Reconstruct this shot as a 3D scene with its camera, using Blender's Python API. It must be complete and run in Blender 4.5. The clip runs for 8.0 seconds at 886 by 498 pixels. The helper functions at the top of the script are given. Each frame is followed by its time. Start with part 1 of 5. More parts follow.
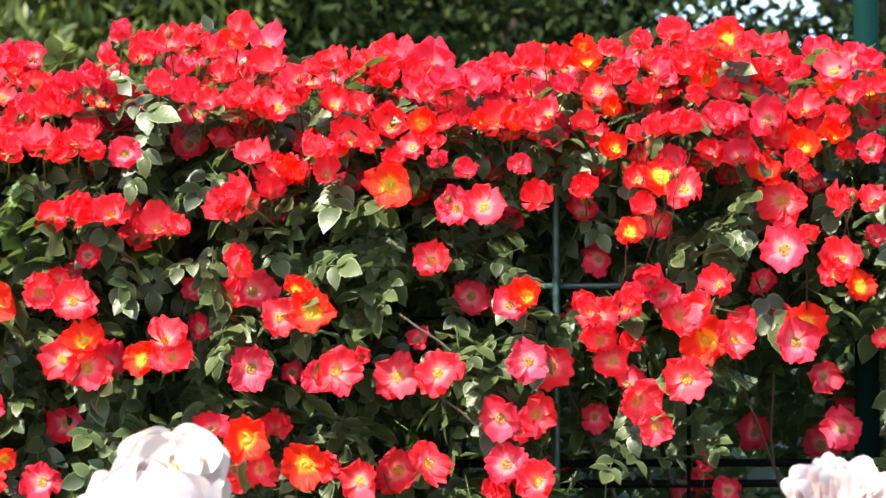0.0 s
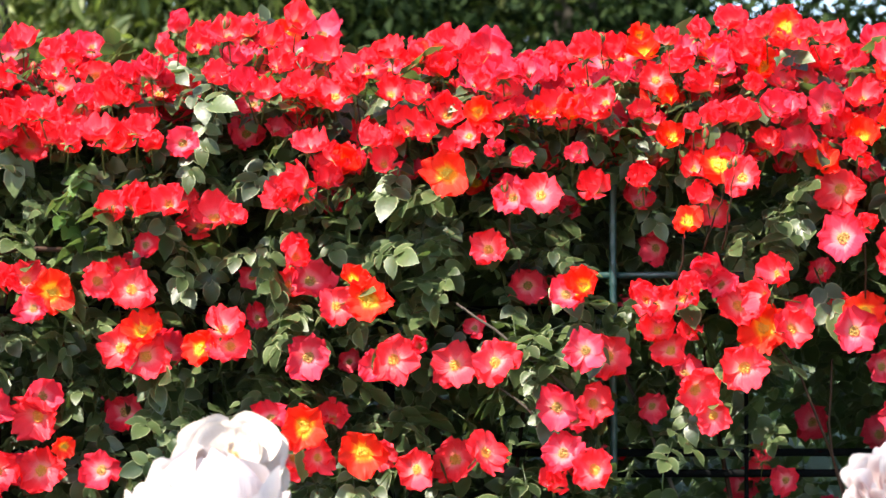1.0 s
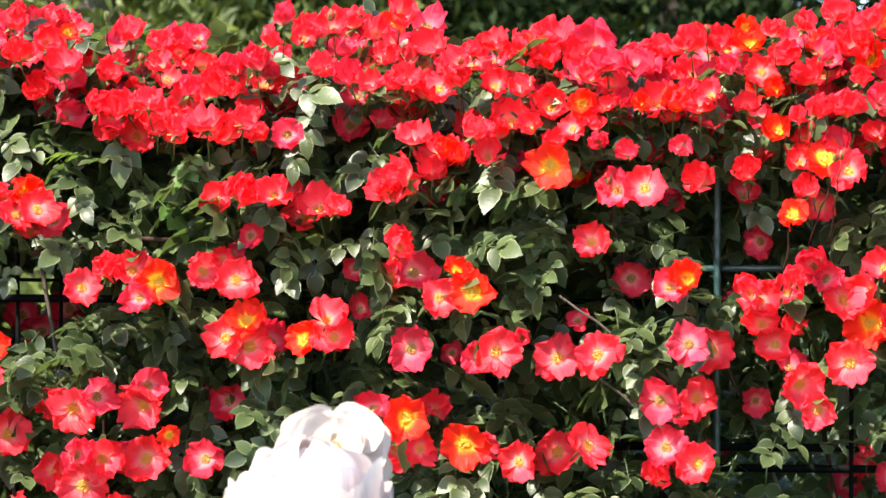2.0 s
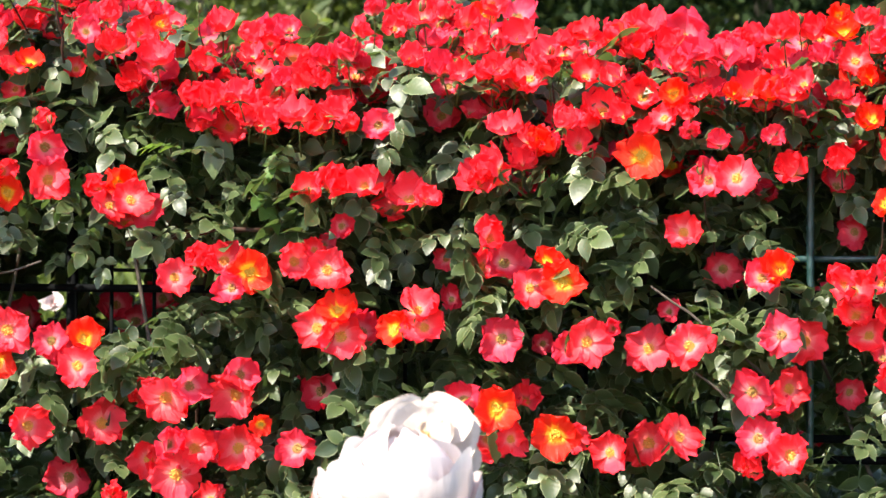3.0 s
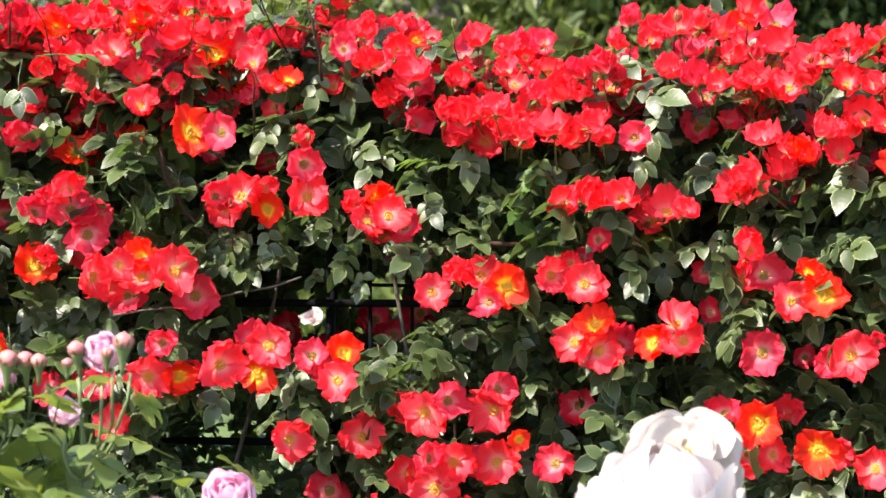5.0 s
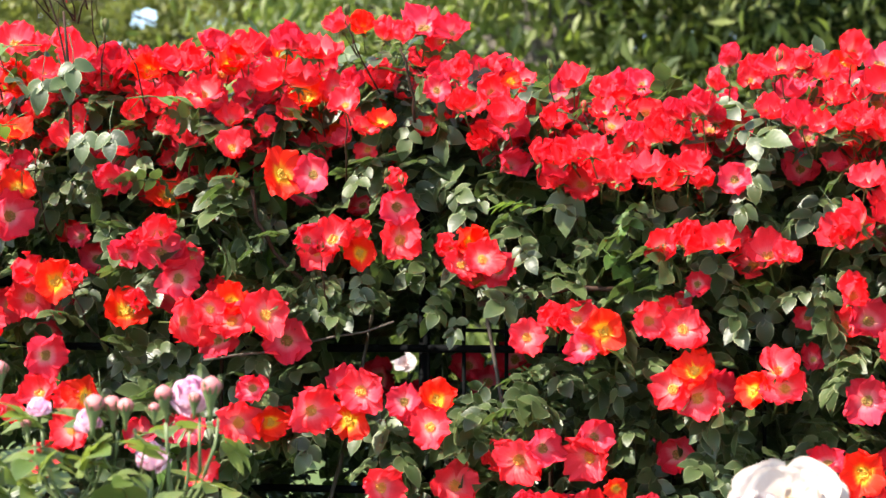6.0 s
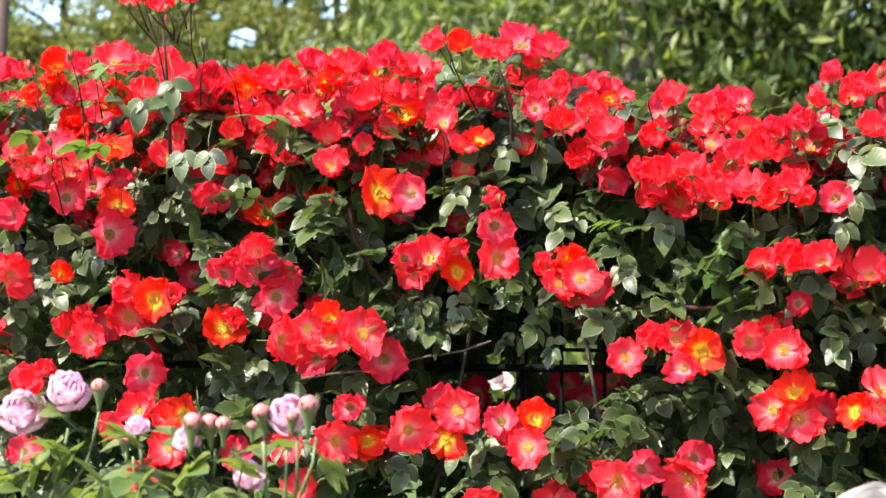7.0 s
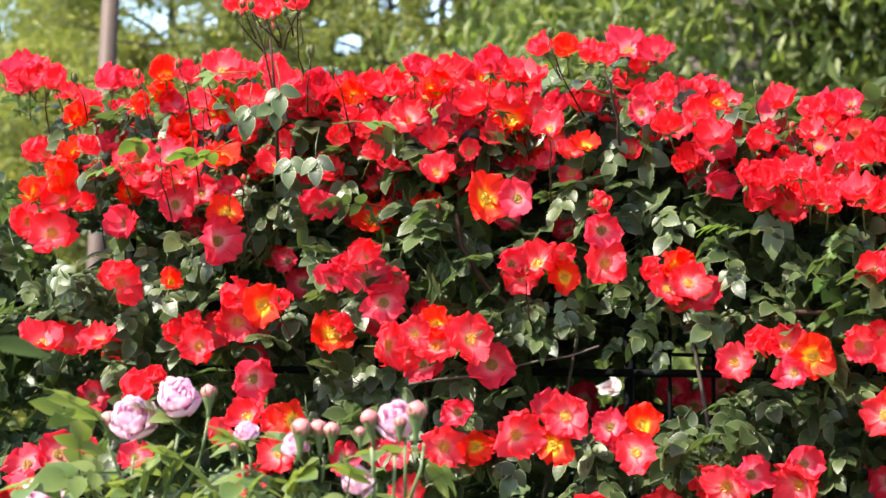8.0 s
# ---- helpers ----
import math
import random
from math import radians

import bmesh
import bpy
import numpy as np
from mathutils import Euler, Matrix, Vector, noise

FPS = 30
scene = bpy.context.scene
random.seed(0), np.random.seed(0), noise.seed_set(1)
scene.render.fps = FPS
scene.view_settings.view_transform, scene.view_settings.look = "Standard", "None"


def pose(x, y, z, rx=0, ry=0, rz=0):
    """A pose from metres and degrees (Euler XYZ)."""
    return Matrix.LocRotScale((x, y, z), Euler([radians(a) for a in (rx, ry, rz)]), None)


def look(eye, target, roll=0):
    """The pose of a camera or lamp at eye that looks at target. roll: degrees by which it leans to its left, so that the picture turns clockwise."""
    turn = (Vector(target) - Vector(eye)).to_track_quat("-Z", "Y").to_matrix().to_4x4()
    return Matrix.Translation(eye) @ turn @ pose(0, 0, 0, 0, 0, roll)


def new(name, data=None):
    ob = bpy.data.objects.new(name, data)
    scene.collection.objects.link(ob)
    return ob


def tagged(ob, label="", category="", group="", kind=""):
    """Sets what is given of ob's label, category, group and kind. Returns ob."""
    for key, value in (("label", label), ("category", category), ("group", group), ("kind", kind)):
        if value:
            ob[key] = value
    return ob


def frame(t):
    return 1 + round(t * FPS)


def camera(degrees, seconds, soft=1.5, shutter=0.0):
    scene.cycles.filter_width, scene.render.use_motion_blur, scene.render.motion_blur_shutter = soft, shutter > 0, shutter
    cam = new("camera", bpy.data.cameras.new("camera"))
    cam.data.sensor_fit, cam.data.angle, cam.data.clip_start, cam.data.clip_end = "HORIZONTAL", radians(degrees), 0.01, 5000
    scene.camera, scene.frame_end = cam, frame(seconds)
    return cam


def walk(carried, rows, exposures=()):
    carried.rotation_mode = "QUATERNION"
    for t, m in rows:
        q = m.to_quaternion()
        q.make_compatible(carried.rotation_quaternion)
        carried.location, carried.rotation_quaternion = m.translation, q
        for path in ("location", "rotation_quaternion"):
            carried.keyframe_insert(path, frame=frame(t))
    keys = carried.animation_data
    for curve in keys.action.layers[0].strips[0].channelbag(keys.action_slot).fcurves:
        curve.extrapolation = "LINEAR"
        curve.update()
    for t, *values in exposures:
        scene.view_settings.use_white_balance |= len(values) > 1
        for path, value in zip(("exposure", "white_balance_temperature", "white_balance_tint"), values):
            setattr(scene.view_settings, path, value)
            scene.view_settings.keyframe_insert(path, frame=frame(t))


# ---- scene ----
cam = camera(24.2, 8.0, soft=1.6)
cam.data.dof.use_dof, cam.data.dof.focus_distance, cam.data.dof.aperture_fstop = True, 2.93, 10.0
# seconds, eye, then degrees: yaw to the left from +y, pitch upwards, roll
ROWS = [
    (0.0, -0.0297, 0.0012, 1.5077, -0.603, 0.850, -0.051),
    (0.5, -0.0317, -0.0004, 1.5069, 0.078, 0.689, 0.024),
    (1.0, -0.0341, -0.0000, 1.5058, 0.884, 0.588, -0.076),
    (1.5, -0.0354, -0.0025, 1.5058, 2.316, 0.497, -0.150),
    (1.7, -0.0350, -0.0016, 1.5057, 2.868, 0.442, 0.039),
    (2.8, -0.0295, -0.0002, 1.5043, 5.931, 0.186, 0.322),
    (3.0, -0.0288, 0.0011, 1.5037, 6.365, 0.125, 0.271),
    (3.5, -0.0352, 0.0011, 1.5064, 8.447, -0.071, 0.064),
    (4.0, -0.0326, 0.0018, 1.5071, 10.234, -0.147, -0.028),
    (4.5, -0.0358, 0.0023, 1.5060, 11.741, 0.010, -0.098),
    (4.7, -0.0339, 0.0015, 1.5070, 12.443, 0.106, -0.175),
    (5.8, -0.0463, 0.0662, 1.5021, 15.475, 1.677, -0.014),
    (6.0, -0.0478, 0.0652, 1.5019, 16.020, 1.785, -0.042),
    (6.5, -0.0492, 0.0682, 1.5027, 17.350, 2.017, 0.026),
    (7.0, -0.0521, 0.0742, 1.5021, 18.698, 2.309, 0.131),
    (7.5, -0.0533, 0.0752, 1.5028, 20.307, 2.331, 0.016),
    (8.0, -0.0534, 0.0758, 1.5030, 21.650, 2.435, -0.022),
]


def aimed(x, y, z, yaw, pitch, roll):
    eye, a, e = Vector((x, y, z)), radians(yaw), radians(pitch)
    return look(eye, eye + Vector((-math.sin(a) * math.cos(e), math.cos(a) * math.cos(e), math.sin(e))) * 2.8, roll)


walk(cam, [(t, aimed(*row)) for t, *row in ROWS],
     exposures=[(0.0, 2.0), (1.5, 2.0), (4.0, 1.93), (8.0, 1.88)])

# ---- light: high clear sun from behind the left shoulder, blue sky ----
TO_SUN = Vector((-0.58, -0.66, 1.05)).normalized()
world = bpy.data.worlds.new("sky")
scene.world = world
world.use_nodes = True
wn = world.node_tree.nodes
sky = wn.new("ShaderNodeTexSky")
sky.sky_type = "NISHITA"
sky.sun_disc = False
sky.sun_elevation = math.asin(TO_SUN.z)
sky.sun_rotation = math.atan2(TO_SUN.x, TO_SUN.y)
sky.air_density, sky.dust_density, sky.ozone_density = 1.0, 1.2, 1.0
wn["Background"].inputs["Strength"].default_value = 0.15
world.node_tree.links.new(sky.outputs[0], wn["Background"].inputs["Color"])
sun = new("sun", bpy.data.lights.new("sun", "SUN"))
sun.data.energy, sun.data.angle, sun.data.color = 4.6, radians(0.55), (1.0, 0.925, 0.78)
sun.matrix_world = look(TO_SUN * 30, (0, 0, 0))

rnd = random.Random(11)
rng = np.random.default_rng(7)


# ---- materials ----
def material(name):
    m = bpy.data.materials.new(name)
    m.use_nodes = True
    nt = m.node_tree
    return m, nt.nodes, nt.links, nt.nodes["Principled BSDF"], nt.nodes["Material Output"]


def ramp(nodes, stops):
    r = nodes.new("ShaderNodeValToRGB")
    while len(r.color_ramp.elements) < len(stops):
        r.color_ramp.elements.new(0.5)
    for e, (p, c) in zip(r.color_ramp.elements, stops):
        e.position, e.color = p, (*c, 1)
    return r


def mixed(nodes, links, a, b, factor, mode="MIX"):
    n = nodes.new("ShaderNodeMix")
    n.data_type, n.blend_type = "RGBA", mode
    for sock, v in ((n.inputs[0], factor), (n.inputs[6], a), (n.inputs[7], b)):
        if hasattr(v, "is_linked"):
            links.new(v, sock)
        else:
            sock.default_value = v if isinstance(v, float) else (*v, 1)
    return n.outputs[2]


def noise_tex(nodes, links, scale, detail=4.0, coord="Object"):
    co, n = nodes.new("ShaderNodeTexCoord"), nodes.new("ShaderNodeTexNoise")
    n.inputs["Scale"].default_value, n.inputs["Detail"].default_value = scale, detail
    links.new(co.outputs[coord], n.inputs["Vector"])
    return n.outputs["Fac"]


def bumped(nodes, links, bsdf, height, strength, distance):
    b = nodes.new("ShaderNodeBump")
    b.inputs["Strength"].default_value, b.inputs["Distance"].default_value = strength, distance
    links.new(height, b.inputs["Height"])
    links.new(b.outputs[0], bsdf.inputs["Normal"])


def see_through(nodes, links, bsdf, out, colour, share):
    """Light that passes through a thin leaf or petal."""
    t, mix = nodes.new("ShaderNodeBsdfTranslucent"), nodes.new("ShaderNodeMixShader")
    if hasattr(colour, "is_linked"):
        links.new(colour, t.inputs["Color"])
    else:
        t.inputs["Color"].default_value = (*colour, 1)
    mix.inputs[0].default_value = share
    links.new(bsdf.outputs[0], mix.inputs[1])
    links.new(t.outputs[0], mix.inputs[2])
    links.new(mix.outputs[0], out.inputs["Surface"])


def petal_material(name, stops, tint, rough=0.48, share=0.46, relief=0.3):
    """Colour runs from the petal's claw to its margin; veins and blotches vary it."""
    m, n, l, bsdf, out = material(name)
    reach, across, place, add, info = (n.new("ShaderNode" + kind) for kind in ("Attribute", "Attribute", "CombineXYZ", "Math", "ObjectInfo"))
    reach.attribute_name, across.attribute_name = "reach", "across"
    vein, spread = n.new("ShaderNodeTexNoise"), n.new("ShaderNodeMapping")
    spread.inputs["Scale"].default_value = (9, 2.0, 40)
    for k, sock in enumerate((across.outputs["Fac"], reach.outputs["Fac"], info.outputs["Random"])):
        l.new(sock, place.inputs[k])
    l.new(place.outputs[0], spread.inputs[0])
    l.new(spread.outputs[0], vein.inputs["Vector"])
    vein.inputs["Scale"].default_value, vein.inputs["Detail"].default_value = 1.0, 3.0
    off = n.new("ShaderNodeMath")
    off.operation = "MULTIPLY_ADD"
    off.inputs[1].default_value, off.inputs[2].default_value = 0.12, -0.06
    l.new(vein.outputs["Fac"], off.inputs[0])
    l.new(reach.outputs["Fac"], add.inputs[0])
    l.new(off.outputs[0], add.inputs[1])
    r = ramp(n, stops)
    l.new(add.outputs[0], r.inputs[0])
    amount = n.new("ShaderNodeMath")
    amount.operation = "MULTIPLY"
    amount.inputs[1].default_value = 0.75
    l.new(info.outputs["Random"], amount.inputs[0])
    colour = mixed(n, l, r.outputs[0], mixed(n, l, r.outputs[0], tint, 0.6), amount.outputs[0])
    l.new(colour, bsdf.inputs["Base Color"])
    bsdf.inputs["Roughness"].default_value = rough
    bsdf.inputs["Specular IOR Level"].default_value = 0.25
    bumped(n, l, bsdf, vein.outputs["Fac"], relief, 0.1)
    see_through(n, l, bsdf, out, colour, share)
    return m


def leaf_material(name, dark, light, thin, rough, share=0.25, scale=60, spec=0.5, rim=None):
    m, n, l, bsdf, out = material(name)
    geo = n.new("ShaderNodeNewGeometry")
    info = n.new("ShaderNodeObjectInfo")
    mix_r = n.new("ShaderNodeMath")
    mix_r.operation = "FRACT"
    add = n.new("ShaderNodeMath")
    l.new(geo.outputs["Random Per Island"], add.inputs[0])
    l.new(info.outputs["Random"], add.inputs[1])
    l.new(add.outputs[0], mix_r.inputs[0])
    base = mixed(n, l, dark, light, mix_r.outputs[0])
    blotch = noise_tex(n, l, scale)
    colour = mixed(n, l, base, tuple(c * 0.55 for c in dark), mixed(n, l, (0, 0, 0), (0.6, 0.6, 0.6), blotch))
    # Pale margin: the gleam of the curled leaf edges, put into the colour.
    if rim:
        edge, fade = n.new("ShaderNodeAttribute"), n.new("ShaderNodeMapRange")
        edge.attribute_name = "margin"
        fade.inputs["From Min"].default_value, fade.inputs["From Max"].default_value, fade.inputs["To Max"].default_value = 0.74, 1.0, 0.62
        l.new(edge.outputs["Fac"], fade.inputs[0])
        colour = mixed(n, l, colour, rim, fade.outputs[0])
    l.new(colour, bsdf.inputs["Base Color"])
    rr = n.new("ShaderNodeMapRange")
    rr.inputs["To Min"].default_value, rr.inputs["To Max"].default_value = rough - 0.1, rough + 0.12
    l.new(blotch, rr.inputs[0])
    l.new(rr.outputs[0], bsdf.inputs["Roughness"])
    bsdf.inputs["Specular IOR Level"].default_value = spec
    relief = noise_tex(n, l, scale * 4)
    if rim:
        rib, turn, wave, both = n.new("ShaderNodeAttribute"), n.new("ShaderNodeMath"), n.new("ShaderNodeMath"), n.new("ShaderNodeMath")
        rib.attribute_name = "vein"
        turn.operation, wave.operation, both.operation = "MULTIPLY", "SINE", "MULTIPLY_ADD"
        turn.inputs[1].default_value, both.inputs[1].default_value = 6.2832, 0.16
        l.new(rib.outputs["Fac"], turn.inputs[0])
        l.new(turn.outputs[0], wave.inputs[0])
        l.new(wave.outputs[0], both.inputs[0])
        l.new(relief, both.inputs[2])
        relief = both.outputs[0]
    bumped(n, l, bsdf, relief, 0.11 if rim else 0.12, 0.003)
    see_through(n, l, bsdf, out, thin, share)
    return m


def plain_material(name, a, b, scale, rough, metal=0.0, bump=0.2, depth=0.003, spec=0.5):
    m, n, l, bsdf, out = material(name)
    f = noise_tex(n, l, scale, 6.0)
    fine = noise_tex(n, l, scale * 9, 3.0)
    l.new(mixed(n, l, mixed(n, l, a, b, f), tuple(c * 0.6 for c in a), mixed(n, l, (0, 0, 0), (0.6, 0.6, 0.6), fine)), bsdf.inputs["Base Color"])
    bsdf.inputs["Roughness"].default_value, bsdf.inputs["Metallic"].default_value = rough, metal
    bsdf.inputs["Specular IOR Level"].default_value = spec
    bumped(n, l, bsdf, fine, bump, depth)
    return m


PETAL_YOUNG = petal_material("young_red_petal", [(0.0, (0.90, 0.55, 0.02)), (0.23, (0.93, 0.58, 0.03)), (0.30, (0.92, 0.20, 0.01)), (0.41, (0.92, 0.034, 0.008)), (1.0, (0.86, 0.017, 0.012))], (0.93, 0.03, 0.015))
PETAL_OPEN = petal_material("open_red_petal", [(0.0, (0.88, 0.40, 0.06)), (0.11, (0.92, 0.38, 0.18)), (0.22, (0.93, 0.28, 0.27)), (0.40, (0.93, 0.064, 0.078)), (0.58, (0.91, 0.022, 0.034)), (1.0, (0.87, 0.016, 0.022))], (0.94, 0.085, 0.15))
PETAL_OLD = petal_material("faded_red_petal", [(0.0, (0.42, 0.22, 0.08)), (0.13, (0.68, 0.33, 0.22)), (0.27, (0.80, 0.22, 0.26)), (0.46, (0.75, 0.028, 0.060)), (1.0, (0.68, 0.009, 0.030))], (0.86, 0.08, 0.16))
# The inner stops are pinker: shade inside the cup put into the colour.
PETAL_WHITE = petal_material("white_petal", [(0.0, (0.58, 0.37, 0.35)), (0.3, (0.57, 0.43, 0.42)), (0.6, (0.56, 0.455, 0.45)), (0.88, (0.57, 0.50, 0.485)), (1.0, (0.62, 0.56, 0.53))], (0.57, 0.42, 0.43), 0.6, 0.36, 0.14)
PETAL_FADED = petal_material("faded_white_petal", [(0.0, (0.50, 0.32, 0.12)), (0.30, (0.53, 0.40, 0.28)), (0.50, (0.54, 0.47, 0.43)), (0.86, (0.54, 0.485, 0.46)), (1.0, (0.45, 0.37, 0.31))], (0.51, 0.43, 0.39), 0.65, 0.28, 0.12)
PETAL_PINK = petal_material("pink_petal", [(0.0, (0.72, 0.22, 0.42)), (0.3, (0.80, 0.32, 0.53)), (0.6, (0.84, 0.44, 0.63)), (0.85, (0.86, 0.54, 0.70)), (1.0, (0.88, 0.63, 0.76))], (0.86, 0.62, 0.74), 0.5, 0.40, 0.08)
ROSE_LEAF = leaf_material("rose_leaf", (0.015, 0.029, 0.010), (0.088, 0.122, 0.042), (0.14, 0.22, 0.05), 0.43, 0.24, 70, 0.45, (0.30, 0.32, 0.17))
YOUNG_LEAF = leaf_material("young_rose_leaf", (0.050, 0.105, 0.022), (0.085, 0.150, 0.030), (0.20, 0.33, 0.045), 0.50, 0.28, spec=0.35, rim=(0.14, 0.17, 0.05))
PALE_LEAF = leaf_material("pale_rose_leaf", (0.060, 0.100, 0.022), (0.185, 0.215, 0.060), (0.28, 0.36, 0.05), 0.40, 0.28, 40, 0.5, (0.20, 0.23, 0.09))
TREE_LEAF = leaf_material("tree_leaf", (0.034, 0.056, 0.015), (0.205, 0.225, 0.055), (0.26, 0.34, 0.055), 0.5, 0.34, 12, 0.4)
BRIGHT_LEAF = leaf_material("bright_tree_leaf", (0.110, 0.120, 0.022), (0.310, 0.280, 0.052), (0.30, 0.38, 0.06), 0.55, 0.33, 0.8, 0.3)
PARK_LEAF = leaf_material("park_tree_leaf", (0.050, 0.066, 0.018), (0.215, 0.215, 0.052), (0.30, 0.34, 0.06), 0.5, 0.33, 0.9, 0.35)
# Dark evergreen leaves, with the shade on these trees put into the colour.
SHADED_LEAF = leaf_material("shaded_tree_leaf", (0.010, 0.018, 0.007), (0.026, 0.042, 0.013), (0.04, 0.07, 0.012), 0.7, 0.10, 12, 0.05)
BUD_SKIN = plain_material("pink_bud", (0.44, 0.10, 0.13), (0.50, 0.22, 0.17), 120, 0.6)
RED_BUD_SKIN = plain_material("red_bud", (0.70, 0.022, 0.025), (0.75, 0.06, 0.05), 120, 0.5)
BUD_GREEN = plain_material("bud_olive", (0.070, 0.085, 0.025), (0.11, 0.070, 0.030), 150, 0.6, spec=0.2)
CALYX = plain_material("calyx_green", (0.075, 0.11, 0.032), (0.11, 0.12, 0.04), 90, 0.6, spec=0.2)
STEM = plain_material("soft_green_stem", (0.095, 0.140, 0.045), (0.11, 0.12, 0.05), 60, 0.55)
STAMEN = plain_material("stamen_yellow", (0.78, 0.50, 0.04), (0.62, 0.33, 0.03), 300, 0.6)
STAMEN_RIPE = plain_material("stamen_orange", (0.80, 0.38, 0.05), (0.70, 0.27, 0.05), 300, 0.6)
STAMEN_OLD = plain_material("stamen_brown", (0.40, 0.26, 0.05), (0.28, 0.14, 0.04), 300, 0.7)
CANE = plain_material("rose_cane", (0.034, 0.020, 0.012), (0.045, 0.015, 0.012), 40, 0.7, spec=0.15)
CANE_OLD = plain_material("old_rose_cane", (0.05, 0.036, 0.028), (0.085, 0.065, 0.052), 60, 0.8, 0, 0.5)
BARK = plain_material("bark", (0.055, 0.045, 0.035), (0.11, 0.095, 0.08), 9, 0.9, 0, 0.8, 0.02)
STAKE = plain_material("green_plastic_coat", (0.008, 0.030, 0.030), (0.016, 0.045, 0.045), 30, 0.4)
FENCE_GREEN = plain_material("green_fence_paint", (0.0010, 0.011, 0.010), (0.0016, 0.015, 0.013), 18, 0.8, spec=0.03)
FENCE_DARK = plain_material("dark_fence_paint", (0.0025, 0.003, 0.0035), (0.005, 0.0055, 0.006), 25, 0.7, spec=0.03)
LAMP_PAINT = plain_material("brown_post_paint", (0.085, 0.056, 0.047), (0.105, 0.072, 0.062), 5, 0.6, spec=0.2)
SOIL = plain_material("soil", (0.06, 0.045, 0.03), (0.11, 0.085, 0.06), 14, 0.95, 0, 0.8, 0.02)
GRASS = plain_material("grass", (0.045, 0.085, 0.018), (0.085, 0.12, 0.032), 0.6, 0.9, 0, 0.8, 0.03)
BLADE = leaf_material("grass_blade", (0.06, 0.12, 0.02), (0.14, 0.20, 0.045), (0.20, 0.32, 0.05), 0.6, 0.3, 10, 0.3)


# ---- building helpers ----
def mesh_of(name, verts, faces, mat, smooth=True, **marks):
    me = bpy.data.meshes.new(name)
    me.from_pydata([tuple(v) for v in verts], [], [tuple(f) for f in faces])
    me.materials.append(mat)
    if smooth:
        me.polygons.foreach_set("use_smooth", [True] * len(me.polygons))
    for key, values in marks.items():
        me.attributes.new(key, "FLOAT", "POINT").data.foreach_set("value", values)
    me.update()
    return me


def big_mesh(name, verts, quads, mat, margin=None, vein=None):
    """A mesh from numpy arrays: verts n x 3, quads m x 4 (or tris m x 3)."""
    me = bpy.data.meshes.new(name)
    k = quads.shape[1]
    me.vertices.add(len(verts))
    me.vertices.foreach_set("co", verts.astype(np.float32).ravel())
    me.loops.add(quads.size)
    me.loops.foreach_set("vertex_index", quads.astype(np.int32).ravel())
    me.polygons.add(len(quads))
    me.polygons.foreach_set("loop_start", np.arange(0, quads.size, k, dtype=np.int32))
    me.polygons.foreach_set("use_smooth", np.ones(len(quads), dtype=bool))
    me.materials.append(mat)
    for key, values in (("margin", margin), ("vein", vein)):
        if values is not None:
            me.attributes.new(key, "FLOAT", "POINT").data.foreach_set("value", values.astype(np.float32))
    me.update(calc_edges=True)
    me.validate()
    return me


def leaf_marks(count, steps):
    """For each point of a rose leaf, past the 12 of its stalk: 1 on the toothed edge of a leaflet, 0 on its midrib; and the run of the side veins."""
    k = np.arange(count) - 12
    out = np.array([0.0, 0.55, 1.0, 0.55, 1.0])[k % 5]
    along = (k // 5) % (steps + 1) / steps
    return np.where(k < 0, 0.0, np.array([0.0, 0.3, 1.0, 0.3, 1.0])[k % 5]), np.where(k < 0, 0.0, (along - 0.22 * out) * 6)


def part(name, mesh, parent, m=None, label=""):
    """One mesh object under a thing or a part, at the pose m within its parent."""
    ob = new(name, mesh)
    ob.parent = parent
    if m is not None:
        ob.matrix_basis = m
    return tagged(ob, label)


def thing(name, at, label, category, group="", kind=""):
    ob = new(name)
    ob.location = at
    ob.empty_display_size = 0.1
    return tagged(ob, label, category, group, kind)


def tube_data(points, radii, sides=7, verts=None, faces=None):
    """A tapered, closed tube along points, added to verts and faces."""
    verts = [] if verts is None else verts
    faces = [] if faces is None else faces
    pts = [Vector(p) for p in points]
    start = len(verts)
    for i, p in enumerate(pts):
        way = (pts[min(i + 1, len(pts) - 1)] - pts[max(i - 1, 0)]).normalized()
        side = way.cross(Vector((0.3, 0.2, 1.0))) if abs(way.z) < 0.9 else way.cross(Vector((1, 0.2, 0)))
        side.normalize()
        other = way.cross(side)
        for k in range(sides):
            a = 2 * math.pi * k / sides
            verts.append(p + (side * math.cos(a) + other * math.sin(a)) * radii[i])
    for i in range(len(pts) - 1):
        for k in range(sides):
            a, b = start + i * sides + k, start + i * sides + (k + 1) % sides
            faces.append((a, b, b + sides, a + sides))
    faces.append(tuple(start + k for k in reversed(range(sides))))
    faces.append(tuple(start + (len(pts) - 1) * sides + k for k in range(sides)))
    return verts, faces


def tube(name, points, radii, mat, sides=7):
    v, f = tube_data(points, radii, sides)
    return mesh_of(name, v, f, mat)


def bend(a, b, sag, n=6, wobble=0.0):
    """Points from a to b that bow by sag and wander a little."""
    a, b, out = Vector(a), Vector(b), []
    for i in range(n + 1):
        t = i / n
        p = a.lerp(b, t) + Vector(sag) * (4 * t * (1 - t))
        if 0 < i < n:
            p += Vector((rnd.uniform(-1, 1), rnd.uniform(-1, 1), rnd.uniform(-1, 1))) * wobble
        out.append(p)
    return out


